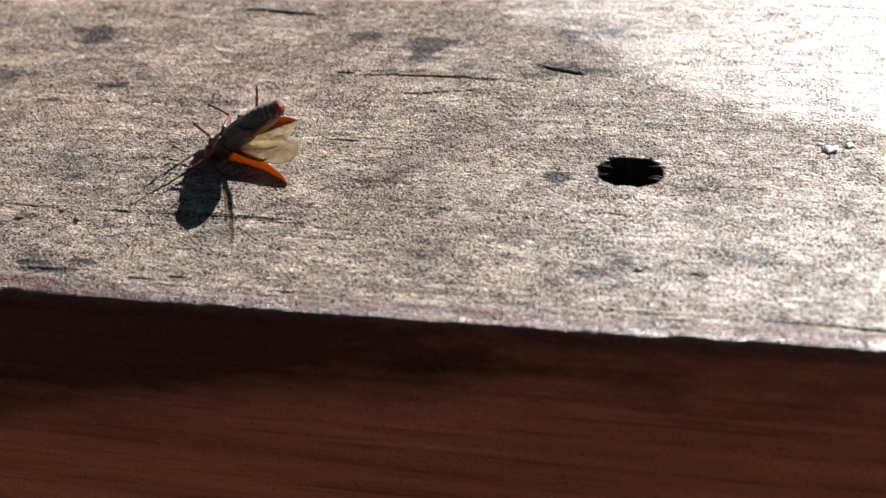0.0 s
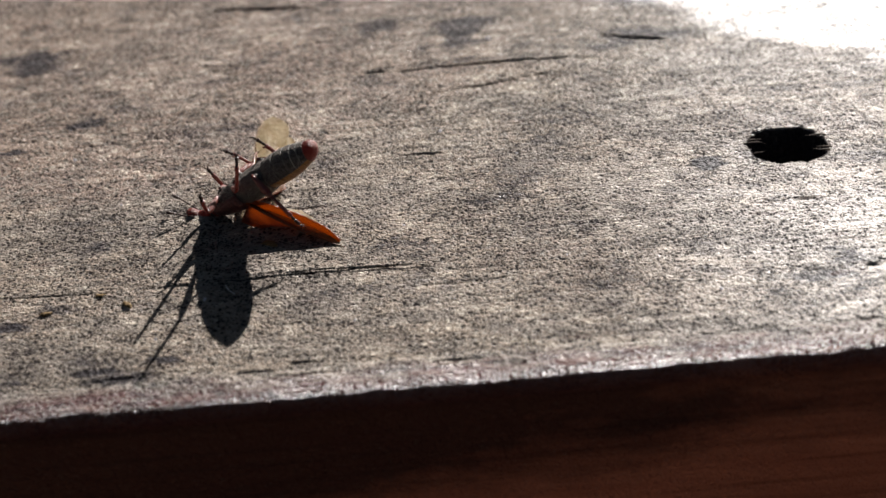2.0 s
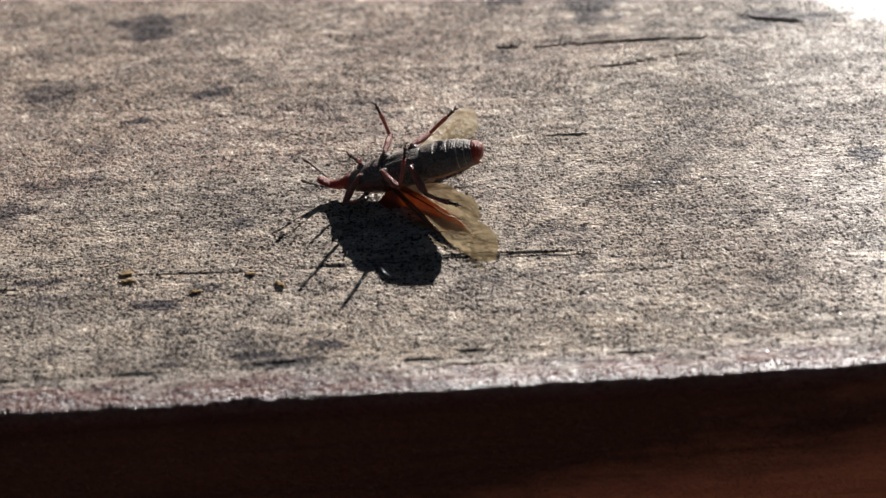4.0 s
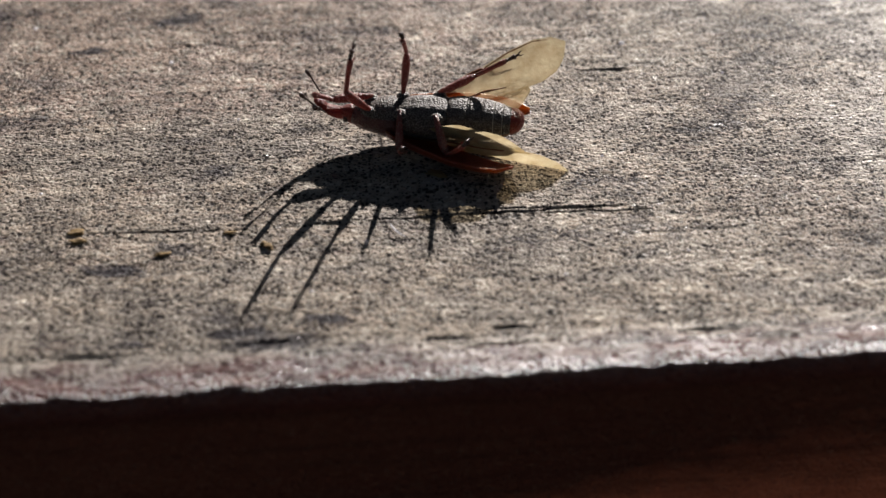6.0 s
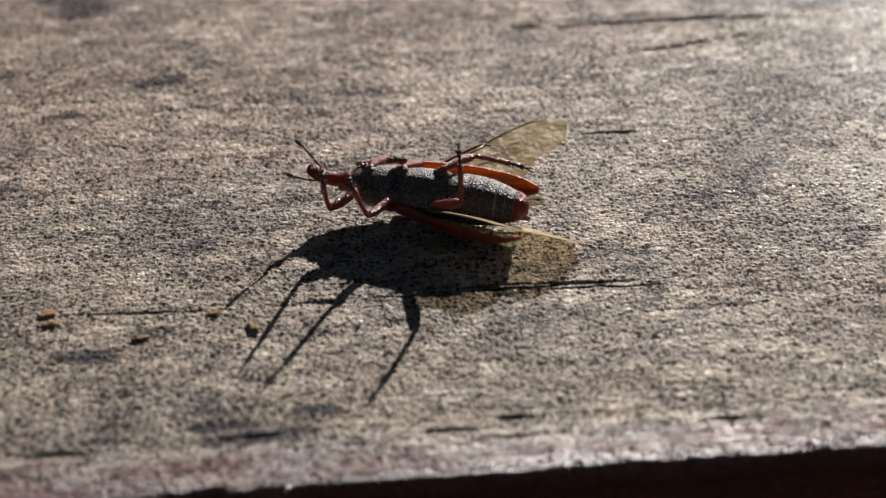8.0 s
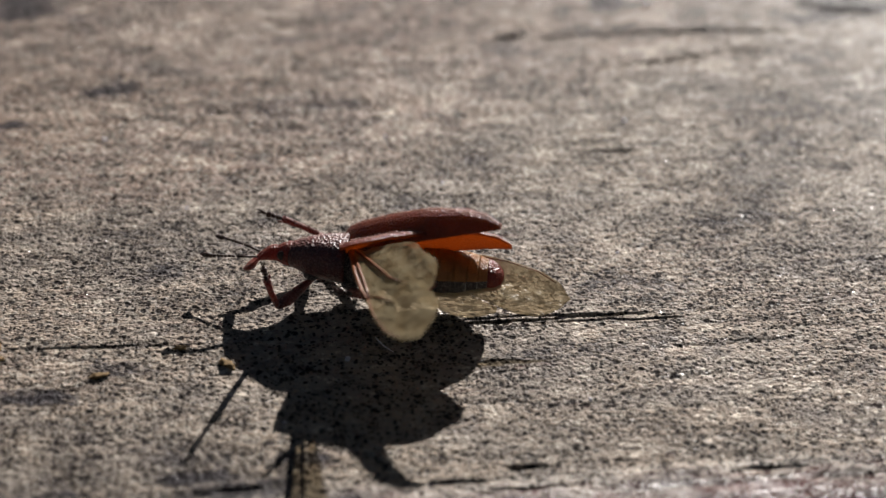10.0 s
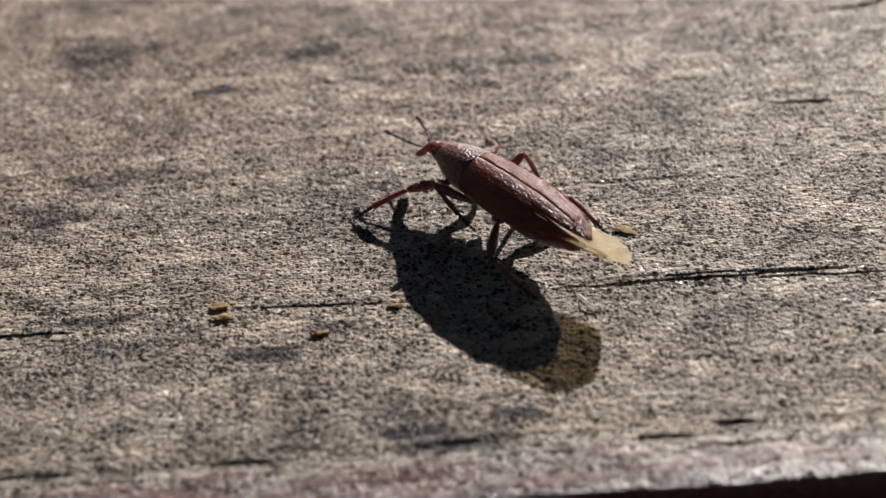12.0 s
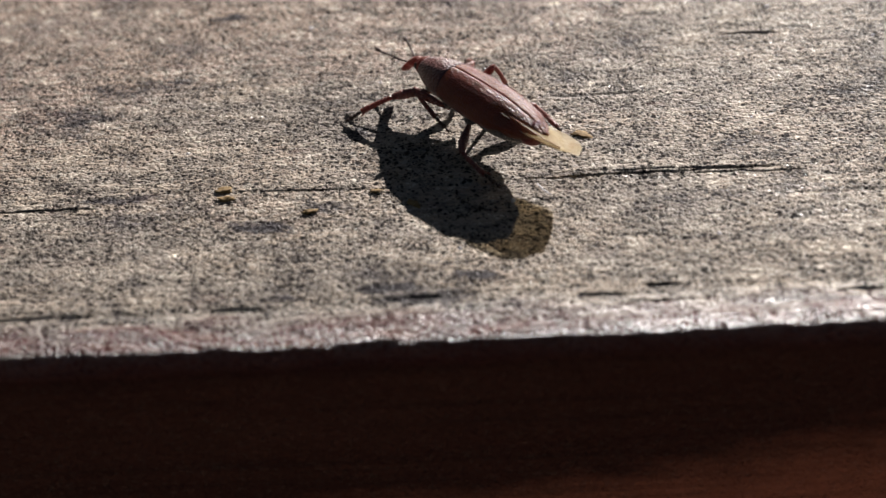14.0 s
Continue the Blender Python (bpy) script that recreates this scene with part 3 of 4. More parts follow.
# small white grains added to stand for glints of the wood
for i, (x, y, size) in enumerate([(-21.2, 26.3, 0.26), (-7.5, 8.5, 0.22), (7.5, 29.0, 0.2), (-31.0, 30.5, 0.2), (11.0, 44.0, 0.3), (22.0, 20.0, 0.18), (-3.0, 22.5, 0.14), (5.5, 16.5, 0.14), (-16.0, 20.0, 0.13), (-26.0, 12.5, 0.14), (9.5, 8.0, 0.13), (-10.0, 4.5, 0.13), (3.0, 6.0, 0.15), (17.0, 12.5, 0.16), (27.0, 8.5, 0.18), (-6.0, 27.0, 0.16), (13.5, 25.5, 0.15)]):
    crumb("glint_grain", FLAKE, x, y, size, 30 * i, 1.0, 0.8, 21 + i * 1.7, "tiny white grain added on the board in place of a glint", "grain")

bm = bmesh.new()
tube(bm, [(-0.6, 0.1, 0.02), (-0.2, -0.04, 0.16), (0.25, -0.05, 0.14), (0.7, 0.12, 0.03)], (0.02, 0.035, 0.035, 0.015), 6)
fibre = tagged(part("wood_fibre", bm, FLAKE), "short curled white fibre lying on the board", "fibre")
fibre.matrix_world = pose(-6.0 * MM, 9.4 * MM, 0.05 * MM, 0, 0, -52)


# ---- the weevil: head towards -x, back towards +z, millimetres ----
COXA = {"front": (-3.0, 0.55, -0.95), "middle": (-1.2, 0.8, -1.12), "hind": (0.9, 1.0, -1.12)}
FEMUR, TIBIA, TARSUS = 2.25, 2.0, 1.25
ELYTRON_HINGE, WING_HINGE = (-1.6, 0.75, 0.75), (-1.2, 0.8, 0.8)


def make_body(weevil):
    bm = bmesh.new()
    rings = []
    for x in np.linspace(-4.15, -1.45, 14):
        ry = swell((-4.15, -3.9, -3.2, -2.2, -1.45), (0.58, 0.74, 1.02, 1.26, 1.30), x)
        rings.append(hoop(x, 0.0, ry, ry * 0.88, 30, 0.05))
    loft(bm, rings)
    for f in bm.faces:
        f.material_index = 1 if f.calc_center_median().z < -0.6 else 0
    bristles(bm, [f for f in bm.faces if len(f.verts) == 4], 700, 0.12, 2, 5)
    part("pronotum", bm, (PRONOTAL, BELLY, BRISTLE), weevil, "dark russet pitted pronotum")
    bm = bmesh.new()
    rings = [hoop(x, z, ry, rz, 18) for x, z, ry, rz in ((-3.8, 0.0, 0.6, 0.6), (-4.2, 0.0, 0.6, 0.58), (-4.5, -0.02, 0.5, 0.48), (-4.7, -0.04, 0.36, 0.38))]
    path = [(-4.85, -0.02, 0.39), (-5.12, -0.06, 0.39), (-5.40, -0.15, 0.39), (-5.65, -0.33, 0.40), (-5.85, -0.57, 0.41), (-5.97, -0.82, 0.40), (-6.02, -0.98, 0.28)]
    for i, (x, z, r) in enumerate(path):
        a = math.radians(8 + 11 * i)
        rings.append([(x + r * math.sin(math.tau * k / 18) * math.sin(a), r * math.cos(math.tau * k / 18), z + r * math.sin(math.tau * k / 18) * math.cos(a)) for k in range(18)])
    loft(bm, rings)
    part("head", bm, RED, weevil, "dark red head with a short curved snout")
    for side in (1, -1):
        bm = bmesh.new()
        bmesh.ops.create_uvsphere(bm, u_segments=14, v_segments=8, radius=0.2)
        bm.transform(Matrix.Translation((-4.45, 0.45 * side, 0.06)) @ Matrix.Diagonal((1, 0.55, 1.2, 1)))
        part("eye", bm, DARK, weevil, "small black eye")
        bm = bmesh.new()
        pts = [(0, 0, 0), (-0.45, 0.12 * side, 0.02), (-0.9, 0.2 * side, 0.04)]
        tube(bm, pts, (0.05, 0.055, 0.065), 8)
        for k in range(6):
            at = Vector((-0.98 - 0.17 * k, (0.22 + 0.02 * k) * side, 0.05))
            tube(bm, [at, at + Vector((-0.08, 0.01 * side, 0)), at + Vector((-0.16, 0.02 * side, 0))], (0.045, 0.07, 0.045), 8)
        at = Vector((-2.0, 0.34 * side, 0.05))
        tube(bm, [at, at + Vector((-0.15, 0, 0)), at + Vector((-0.38, 0, 0)), at + Vector((-0.55, 0, 0))], (0.06, 0.11, 0.12, 0.03), 10)
        ANTENNA[side] = part("antenna", bm, DARK, weevil, "thin elbowed antenna with a clubbed end")
    bm = bmesh.new()
    rings = []
    for x in np.linspace(-1.6, 1.9, 18):
        ry = swell((-1.6, -1.0, -0.2, 0.8, 1.4, 1.9), (0.95, 1.22, 1.36, 1.40, 1.32, 0.95), x)
        rings.append([(a, b * (1 - 0.10 * max(0, -c / ry) ** 3), c + 0.10 * math.exp(-(b / 0.22) ** 2) * (c < 0)) for a, b, c in hoop(x, -0.10, ry, ry * 0.84, 36, 0.0)])
    loft(bm, rings)
    part("thorax", bm, BELLY, weevil, "dark grey scaly thorax")
    for side in (1, -1):
        for kind in COXA:
            x, y, z = COXA[kind]
            bm = bmesh.new()
            bmesh.ops.create_uvsphere(bm, u_segments=14, v_segments=9, radius=0.36)
            bm.transform(Matrix.Translation((x, y * side * 0.9, z + 0.24)) @ Matrix.Diagonal((1.15, 1, 0.75, 1)))
            part("coxa", bm, BELLY, weevil)
    cuts = (1.5, 2.7, 3.55, 4.15, 4.65, 5.1)
    for i, (a, b) in enumerate(zip(cuts, cuts[1:])):
        bm = bmesh.new()
        rings = []
        for k, x in enumerate(np.linspace(a, b + 0.06, 8)):
            ry = swell((1.5, 2.2, 3.0, 3.8, 4.5, 5.0, 5.4), (1.26, 1.36, 1.36, 1.26, 1.08, 0.90, 0.72), x) * (1.012 - 0.008 * k / 7 - (0.03 if k == 7 else 0))
            rings.append(hoop(x, -0.16 + 0.012 * i, ry, ry * 0.82, 32, 0.0))
        loft(bm, rings[:7])
        loft(bm, rings[6:], True, 1 if i >= 2 else 0)
        for f in bm.faces:
            if f.calc_center_median().z > 0.05:
                f.material_index = 2
        part("abdominal_segment", bm, (BELLY, RIM, AMBER), weevil)
    bm = bmesh.new()
    rings = []
    for x in np.linspace(5.05, 5.85, 8):
        k = (x - 5.05) / 0.82
        ry = 0.87 * math.sqrt(max(1 - k * k, 0.02))
        rings.append(hoop(x, -0.10 - 0.10 * k, ry, ry * 0.82, 24, 0.0))
    loft(bm, rings)
    part("tail_tip", bm, RED, weevil, "rounded red tail tip")


def elytron(weevil, side):
    """A hollow half shell with lengthwise furrows; its origin is its hinge."""
    bm = bmesh.new()
    hx, hy, hz = ELYTRON_HINGE
    nu, nv = 44, 34
    layers = []
    for shrink in (0.0, 0.11):
        grid = []
        for i in range(nu + 1):
            k = i / nu
            x = -1.65 + 7.7 * k
            ry = swell((0, 0.08, 0.3, 0.55, 0.8, 0.92, 1.0), (1.25, 1.38, 1.48, 1.46, 1.14, 0.76, 0.25), k) - shrink
            rz = swell((0, 0.08, 0.3, 0.6, 0.85, 1.0), (1.12, 1.18, 1.22, 1.12, 0.74, 0.2), k) - shrink
            row = []
            for j in range(nv + 1):
                a = radians(1.0 + 107 * j / nv)
                furrow = 1 - (0.006 * max(math.cos(math.tau * 7.5 * j / nv), -0.2) if 0.04 < k < 0.93 and shrink == 0 else 0)
                row.append(bm.verts.new((x - hx, (max(ry, 0.05) * math.sin(a) * furrow + 0.015) * side - hy * side, max(rz, 0.05) * math.cos(a) * furrow - 0.02 - hz)))
            grid.append(row)
        layers.append(grid)
    outer, inner = layers
    skin = {v for row in outer for v in row}
    for i in range(nu):
        for j in range(nv):
            bm.faces.new((outer[i][j], outer[i + 1][j], outer[i + 1][j + 1], outer[i][j + 1]))
            bm.faces.new((inner[i][j], inner[i][j + 1], inner[i + 1][j + 1], inner[i + 1][j]))
    for i in range(nu):
        bm.faces.new((outer[i][0], inner[i][0], inner[i + 1][0], outer[i + 1][0]))
        bm.faces.new((outer[i][nv], outer[i + 1][nv], inner[i + 1][nv], inner[i][nv]))
    for j in range(nv):
        bm.faces.new((outer[0][j], outer[0][j + 1], inner[0][j + 1], inner[0][j]))
        bm.faces.new((outer[nu][j], inner[nu][j], inner[nu][j + 1], outer[nu][j + 1]))
    bmesh.ops.recalc_face_normals(bm, faces=bm.faces)
    bristles(bm, [f for f in bm.faces if all(v in skin for v in f.verts)], 1600, 0.11, 1, 7 + side)
    return part("elytron", bm, (SHELL, BRISTLE), weevil, "russet furrowed wing case")


def hind_wing(weevil, side):
    """Front panel with veins; a rear panel hinges on its fold."""
    def sheet(bm, front, rear, n, m):
        rows = []
        for i in range(n + 1):
            k = i / n
            rows.append([bm.verts.new((10.3 * k, -side * (front(k) * (1 - j / m) + rear(k) * j / m), 0.05 * math.sin(2.3 * math.pi * j / m + 3 * k) * math.sin(math.pi * k) + 0.5 * math.sin(math.pi * k) * 0.3)) for j in range(m + 1)])
        for a, b in zip(rows, rows[1:]):
            for j in range(m):
                bm.faces.new((a[j], b[j], b[j + 1], a[j + 1]))
        return rows

    def fold(k):
        return swell((0, 0.15, 0.4, 0.62, 0.78, 0.88, 0.95, 1.0), (0.3, 0.75, 1.25, 1.75, 2.0, 1.85, 1.35, 0.55), k)

    def front(k):
        return swell((0, 0.25, 0.5, 0.7, 0.85, 0.94, 1.0), (-0.1, -0.35, -0.5, -0.62, -0.5, -0.15, 0.5), k)

    bm = bmesh.new()
    sheet(bm, front, fold, 48, 14)
    wing = part("hind_wing", bm, SKIN, weevil, "thin translucent grey-amber hind wing")
    bm = bmesh.new()
    sheet(bm, lambda k: fold(0.08 + 0.62 * k) * 0.98, lambda k: fold(0.08 + 0.62 * k) + 1.5 * math.sin(math.pi * min(max(k * 0.93 + 0.04, 0), 1)) ** 0.7 * (1 - 0.08 * math.sin(14 * k)), 34, 10)
    bm.transform(Matrix.Translation((0.8, 0, -0.02)) @ Matrix.Diagonal((0.62, 1, 1, 1)))
    rear = part("rear_panel", bm, SKIN, wing)
    bm = bmesh.new()
    for pts, r in (
        ([(0, 0.0, 0.02), (2.5, -0.33, 0.13), (4.4, -0.47, 0.17), (5.2, -0.46, 0.17), (5.45, -0.3, 0.17)], 0.13),
        ([(0, 0.1, 0.02), (2.5, -0.08, 0.15), (4.6, -0.25, 0.18), (5.4, -0.35, 0.18)], 0.10),
        ([(0.2, 0.25, 0.02), (2.8, 0.6, 0.14), (4.8, 0.85, 0.18), (6.0, 1.25, 0.16)], 0.075),
        ([(5.3, -0.3, 0.18), (5.9, 0.1, 0.17), (6.9, 0.45, 0.12)], 0.045),
        ([(5.4, -0.4, 0.18), (7.0, -0.55, 0.15), (8.6, -0.45, 0.08), (9.5, -0.1, 0.04)], 0.04),
    ):
        tube(bm, [(x, -side * y, z) for x, y, z in pts], [r * (1 - 0.5 * i / (len(pts) - 1)) for i in range(len(pts))], 6)
    part("vein", bm, VEIN, wing, "branching brown wing veins")
    return wing, rear


def leg(weevil, kind, side):
    big = {"front": 0.94, "middle": 0.84, "hind": 0.9}[kind]
    bm = bmesh.new()
    tube(bm, [(-0.1, 0, 0), (0.3, 0, 0.02), (0.95, 0, 0.06), (1.6, 0, 0.08), (2.0, 0, 0.03), (FEMUR + 0.05, 0, 0)], [r * big for r in (0.13, 0.18, 0.26, 0.3, 0.24, 0.15)], 12)
    thigh = part("leg", bm, LIMB, weevil, "jointed red leg with a swollen thigh")
    bm = bmesh.new()
    tube(bm, [(-0.06, 0, 0), (0.3, 0, 0.03), (1.0, 0, 0.05), (1.6, 0, 0.03), (TIBIA, 0, 0)], [r * big for r in (0.13, 0.15, 0.15, 0.17, 0.19)], 10)
    tube(bm, [(TIBIA - 0.1, 0, -0.12), (TIBIA + 0.05, 0, -0.22), (TIBIA + 0.2, 0, -0.26)], (0.06, 0.05, 0.01), 6)
    shin = part("tibia", bm, LIMB, thigh)
    bm = bmesh.new()
    for k, (a, b, r) in enumerate(((0.0, 0.3, 0.12), (0.3, 0.52, 0.13), (0.52, 0.78, 0.17), (0.78, 1.02, 0.08))):
        tube(bm, [(a, 0, -0.03 * k), (a + (b - a) * 0.7, 0, -0.03 * k), (b, 0, -0.03 * k - 0.02)], (r * 0.55, r, r * 0.8), 8)
    for s in (1, -1):
        tube(bm, [(1.0, 0.03 * s, -0.1), (1.1, 0.1 * s, -0.12), (TARSUS + 0.05, 0.12 * s, -0.2)], (0.05, 0.04, 0.01), 6)
    foot = part("tarsus", bm, DARK, thigh, "dark jointed foot with two claws")
    return thigh, shin, foot


ANTENNA, LEGS, CASES, WINGS = {}, {}, {}, {}
weevil = tagged(new("weevil"), "russet weevil with spread wings struggling on its back, then standing", "weevil")
cam.data.dof.focus_object = weevil
make_body(weevil)
for s in (1, -1):
    CASES[s] = elytron(weevil, s)
    WINGS[s] = hind_wing(weevil, s)
    for kind in COXA:
        LEGS[kind, s] = leg(weevil, kind, s)
# the weevil's middle in millimetres, the way its tail points, the tail's rise, its turn on its length
BODY = [
    (0, -2.3, 21.1, 2.4, 7.8, 34.0, 190.0), (0.5, -1.7, 21.9, 2.2, 7.2, 33.2, 190.0), (1, -0.8, 21.1, 2.2, 2.8, 28.9, 190.0),
    (1.5, -2.7, 18.5, 1.8, 13.9, 32.7, 188.0), (2, -5.0, 18.2, 2.8, -6.1, 34.0, 185.0), (2.5, -5.7, 18.5, 2.8, -3.4, 33.4, 188.0),
    (3, -5.4, 17.9, 2.9, -2.3, 25.4, 190.0), (3.5, -5.1, 17.6, 2.5, -4.2, 21.2, 192.0), (4, -5.2, 18.2, 2.2, -2.9, 17.8, 194.0),
    (4.2, -5.1, 18.8, 1.8, -5.0, 19.4, 194.0), (6.3, -4.7, 17.9, 1.6, -5.7, -2.3, 190.0), (6.5, -4.6, 17.8, 1.6, -6.3, -3.0, 192.0),
    (7, -4.9, 16.8, 1.9, -12.6, 1.2, 208.0), (7.5, -4.6, 17.8, 1.6, -17.8, -2.8, 212.0), (7.7, -4.5, 17.7, 1.6, -15.4, -3.0, 206.0),
    (8.3, -5.0, 17.1, 1.5, -12.2, 0.0, 222.0), (8.9, -5.5, 16.4, 1.5, -9.0, 0.0, 248.0), (9.4, -5.9, 15.8, 1.5, -6.3, 0.0, 276.0),
    (9.8, -6.2, 15.5, 2.2, -4.7, 0.4, 300.0), (10, -6.2, 13.1, 1.9, -7.3, -1.1, 350.0), (10.5, -8.8, 13.1, 2.0, -24.0, -1.0, 358.0),
    (11, -9.8, 14.2, 2.28, -44.5, 1.0, 360.0), (11.5, -9.8, 14.2, 2.28, -44.5, 1.0, 360.0), (12, -10.1, 15.3, 2.28, -46.0, 1.0, 360.0),
    (12.5, -10.1, 15.3, 2.28, -46.0, 1.0, 360.0), (14, -10.1, 15.3, 2.28, -46.0, 1.0, 360.0),
]
# where each foot is, in millimetres
FRONT_FOOT_B = [
    (0, -7.1, 21.2, 3.3), (0.5, -7.0, 21.7, 2.6), (1, -6.2, 22.0, 3.8), (1.5, -7.4, 19.2, 3.5), (2, -9.0, 19.7, 3.5), (2.5, -12.7, 18.7, 3.3),
    (3, -10.7, 19.3, 5.2), (3.5, -10.7, 18.3, 3.6), (4, -9.4, 19.0, 3.0), (6.5, -10.4, 15.8, 6.0), (7, -9.4, 17.4, 3.3), (7.5, -8.7, 18.8, 3.3),
    (9.8, -12.4, 14.5, 2.7), (10, -11.3, 10.2, 4.0), (10.5, -15.8, 13.6, 0.1), (11, -17.9, 14.6, 0.1), (12, -18.0, 15.5, 0.1), (14, -18.0, 15.5, 0.1),
]
FRONT_FOOT_A = [
    (0, -6.2, 16.2, 1.6), (0.5, -7.0, 16.8, 3.2), (1, -3.6, 18.6, 4.3), (1.5, -8.5, 13.6, 2.9), (2, -8.1, 13.9, 4.9), (2.5, -11.3, 14.3, 4.3),
    (3, -10.7, 15.7, 6.7), (3.5, -10.1, 13.5, 5.2), (4, -7.4, 15.0, 1.9), (6.5, -8.1, 18.3, 7.6), (7, -8.0, 12.7, 3.2), (7.5, -9.3, 14.6, 3.9),
    (9.8, -12.2, 11.3, 2.2), (10, -12.0, 16.6, 2.4), (10.5, -13.8, 18.5, 0.1), (11, -11.4, 21.4, 0.1), (12, -11.0, 22.4, 0.1), (14, -11.0, 22.4, 0.1),
]
MIDDLE_FOOT_B = [
    (0, -5.7, 21.9, 5.1), (0.5, -2.9, 24.6, 6.4), (1, -4.2, 23.5, 6.5), (1.5, -5.4, 17.9, 1.7), (2, -7.6, 19.8, 4.9), (2.5, -10.5, 18.8, 4.1),
    (3, -6.9, 20.6, 7.1), (3.5, -8.0, 20.4, 7.4), (4, -7.3, 20.6, 6.3), (6.5, -5.4, 17.8, 8.0), (7, -3.5, 20.5, 7.3), (7.5, -6.1, 19.0, 4.5),
    (9.8, -4.5, 15.6, 4.5), (10, -8.1, 8.9, 3.6), (10.5, -11.2, 10.2, 0.1), (11, -11.1, 13.4, 0.1), (12, -11.4, 14.4, 0.1), (14, -11.4, 14.4, 0.1),
]
MIDDLE_FOOT_A = [
    (0, -6.8, 14.7, 0.1), (0.5, -2.0, 18.3, 4.4), (1, -1.4, 19.1, 7.3), (1.5, -7.8, 14.4, 0.2), (2, -5.3, 15.3, 7.3), (2.5, -7.7, 15.9, 7.8),
    (3, -8.8, 14.5, 4.3), (3.5, -7.5, 14.6, 7.4), (4, -4.8, 16.9, 5.4), (6.5, -6.0, 12.7, 1.8), (7, -6.2, 11.8, 4.3), (7.5, -8.1, 13.7, 4.5),
    (9.8, -8.7, 11.3, 2.9), (10, -9.2, 15.2, 0.1), (10.5, -9.4, 18.5, 0.1), (11, -7.9, 17.9, 0.1), (12, -8.1, 18.8, 0.1), (14, -8.1, 18.8, 0.1),
]
HIND_FOOT_B = [
    (0, -1.0, 24.0, 6.3), (0.5, -0.6, 21.7, 9.5), (1, 0.4, 21.8, 8.9), (1.5, -3.0, 21.9, 7.8), (2, -5.2, 20.0, 5.8), (2.5, -6.2, 20.3, 6.3),
    (3, -5.7, 20.6, 8.0), (3.5, -2.2, 21.0, 7.9), (4, -1.5, 20.5, 5.9), (6.5, 1.7, 19.4, 5.0), (7, 0.6, 18.1, 5.4), (7.5, 1.3, 18.0, 4.0),
    (9.8, -2.8, 16.9, 7.7), (10, -2.8, 12.5, 1.9), (10.5, -6.5, 9.0, 0.1), (11, -7.7, 9.6, 0.1), (12, -8.3, 9.4, 0.1), (14, -8.3, 9.4, 0.1),
]
HIND_FOOT_A = [
    (0, 2.2, 21.4, 5.5), (0.5, 0.1, 19.5, 7.3), (1, 4.2, 21.6, 4.2), (1.5, -0.3, 18.9, 7.3), (2, 1.3, 11.9, 0.1), (2.5, -3.6, 16.0, 8.4),
    (3, -5.3, 15.5, 9.0), (3.5, -2.5, 15.3, 5.6), (4, -1.0, 13.4, 2.4), (6.5, -2.0, 13.4, 3.4), (7, -1.0, 14.8, 6.0), (7.5, -2.4, 15.2, 6.2),
    (9.8, -5.0, 11.3, 3.1), (10, -6.6, 10.2, 2.7), (10.5, -3.6, 15.4, 0.1), (11, -4.0, 14.2, 0.1), (12, -4.5, 13.8, 0.1), (14, -4.5, 13.8, 0.1),
]
# where the tip of each wing case and wing points, in millimetres; and how it is turned
CASE_A = [
    (0, 4.8, 16.6, 0.1, 150.0), (0.5, 5.1, 16.1, 0.1, 150.0), (1, 4.8, 15.8, 0.1, 150.0), (1.5, 3.5, 16.5, 0.1, 145.0), (2, 1.5, 14.3, 0.1, 145.0),
    (2.5, 0.2, 13.6, 0.1, 150.0), (3, 0.2, 14.6, 0.1, 155.0), (3.5, 0.2, 14.5, 0.1, 155.0), (4, -1.6, 14.1, 0.1, 160.0), (6.5, 1.4, 14.5, 1.1, 258.0),
    (7, 0.9, 14.2, 1.1, 258.0), (7.5, 0.9, 14.0, 1.0, 255.0), (9.8, -0.4, 14.8, 0.5, 240.0), (10, -1.6, 12.0, 4.6, 28.0),
    (10.5, -2.1, 14.6, 2.8, 62.0),
]
CASE_B = [
    (0, -0.2, 27.3, 0.1, 150.0), (0.5, 0.4, 26.3, 0.1, 160.0), (1, 1.3, 24.5, 0.1, 170.0), (1.5, -0.7, 22.4, 0.1, 180.0), (2, -2.6, 24.0, 0.1, 180.0),
    (2.5, -2.6, 22.9, 0.1, 180.0), (3, -2.2, 24.7, 0.4, 180.0), (3.5, -2.0, 21.1, 0.1, 180.0), (4, -1.5, 21.2, 0.1, 180.0),
    (6.5, 1.7, 18.7, 1.4, 190.0), (7, 1.5, 18.2, 1.9, 190.0), (7.5, 2.1, 18.3, 0.9, 190.0), (9.8, 0.3, 17.0, 6.4, 170.0),
    (10, -0.7, 12.3, 3.3, 125.0), (10.5, -4.8, 8.6, 4.5, 25.0),
]
WING_A = [
    (0, 7.8, 14.2, 4.7, 200.0), (0.5, 8.4, 14.8, 2.0, 190.0), (1, 7.7, 16.9, 0.1, 195.0), (1.5, 6.9, 16.7, 0.1, 230.0), (2, 1.0, 14.8, 0.1, 250.0),
    (2.5, -3.1, 9.0, 3.8, 170.0), (3, 0.4, 10.3, 1.7, 190.0), (3.5, 0.7, 9.7, 0.1, 190.0), (4, 0.9, 10.2, 0.1, 190.0), (6.5, 3.4, 16.2, 0.3, 95.0),
    (7, 3.3, 15.6, 0.2, 95.0), (7.5, 2.9, 15.4, 0.1, 90.0), (9.8, 3.2, 13.2, 0.1, 110.0), (10, 2.4, 11.8, 1.5, 30.0), (10.5, 1.0, 12.2, 2.1, 62.0),
]
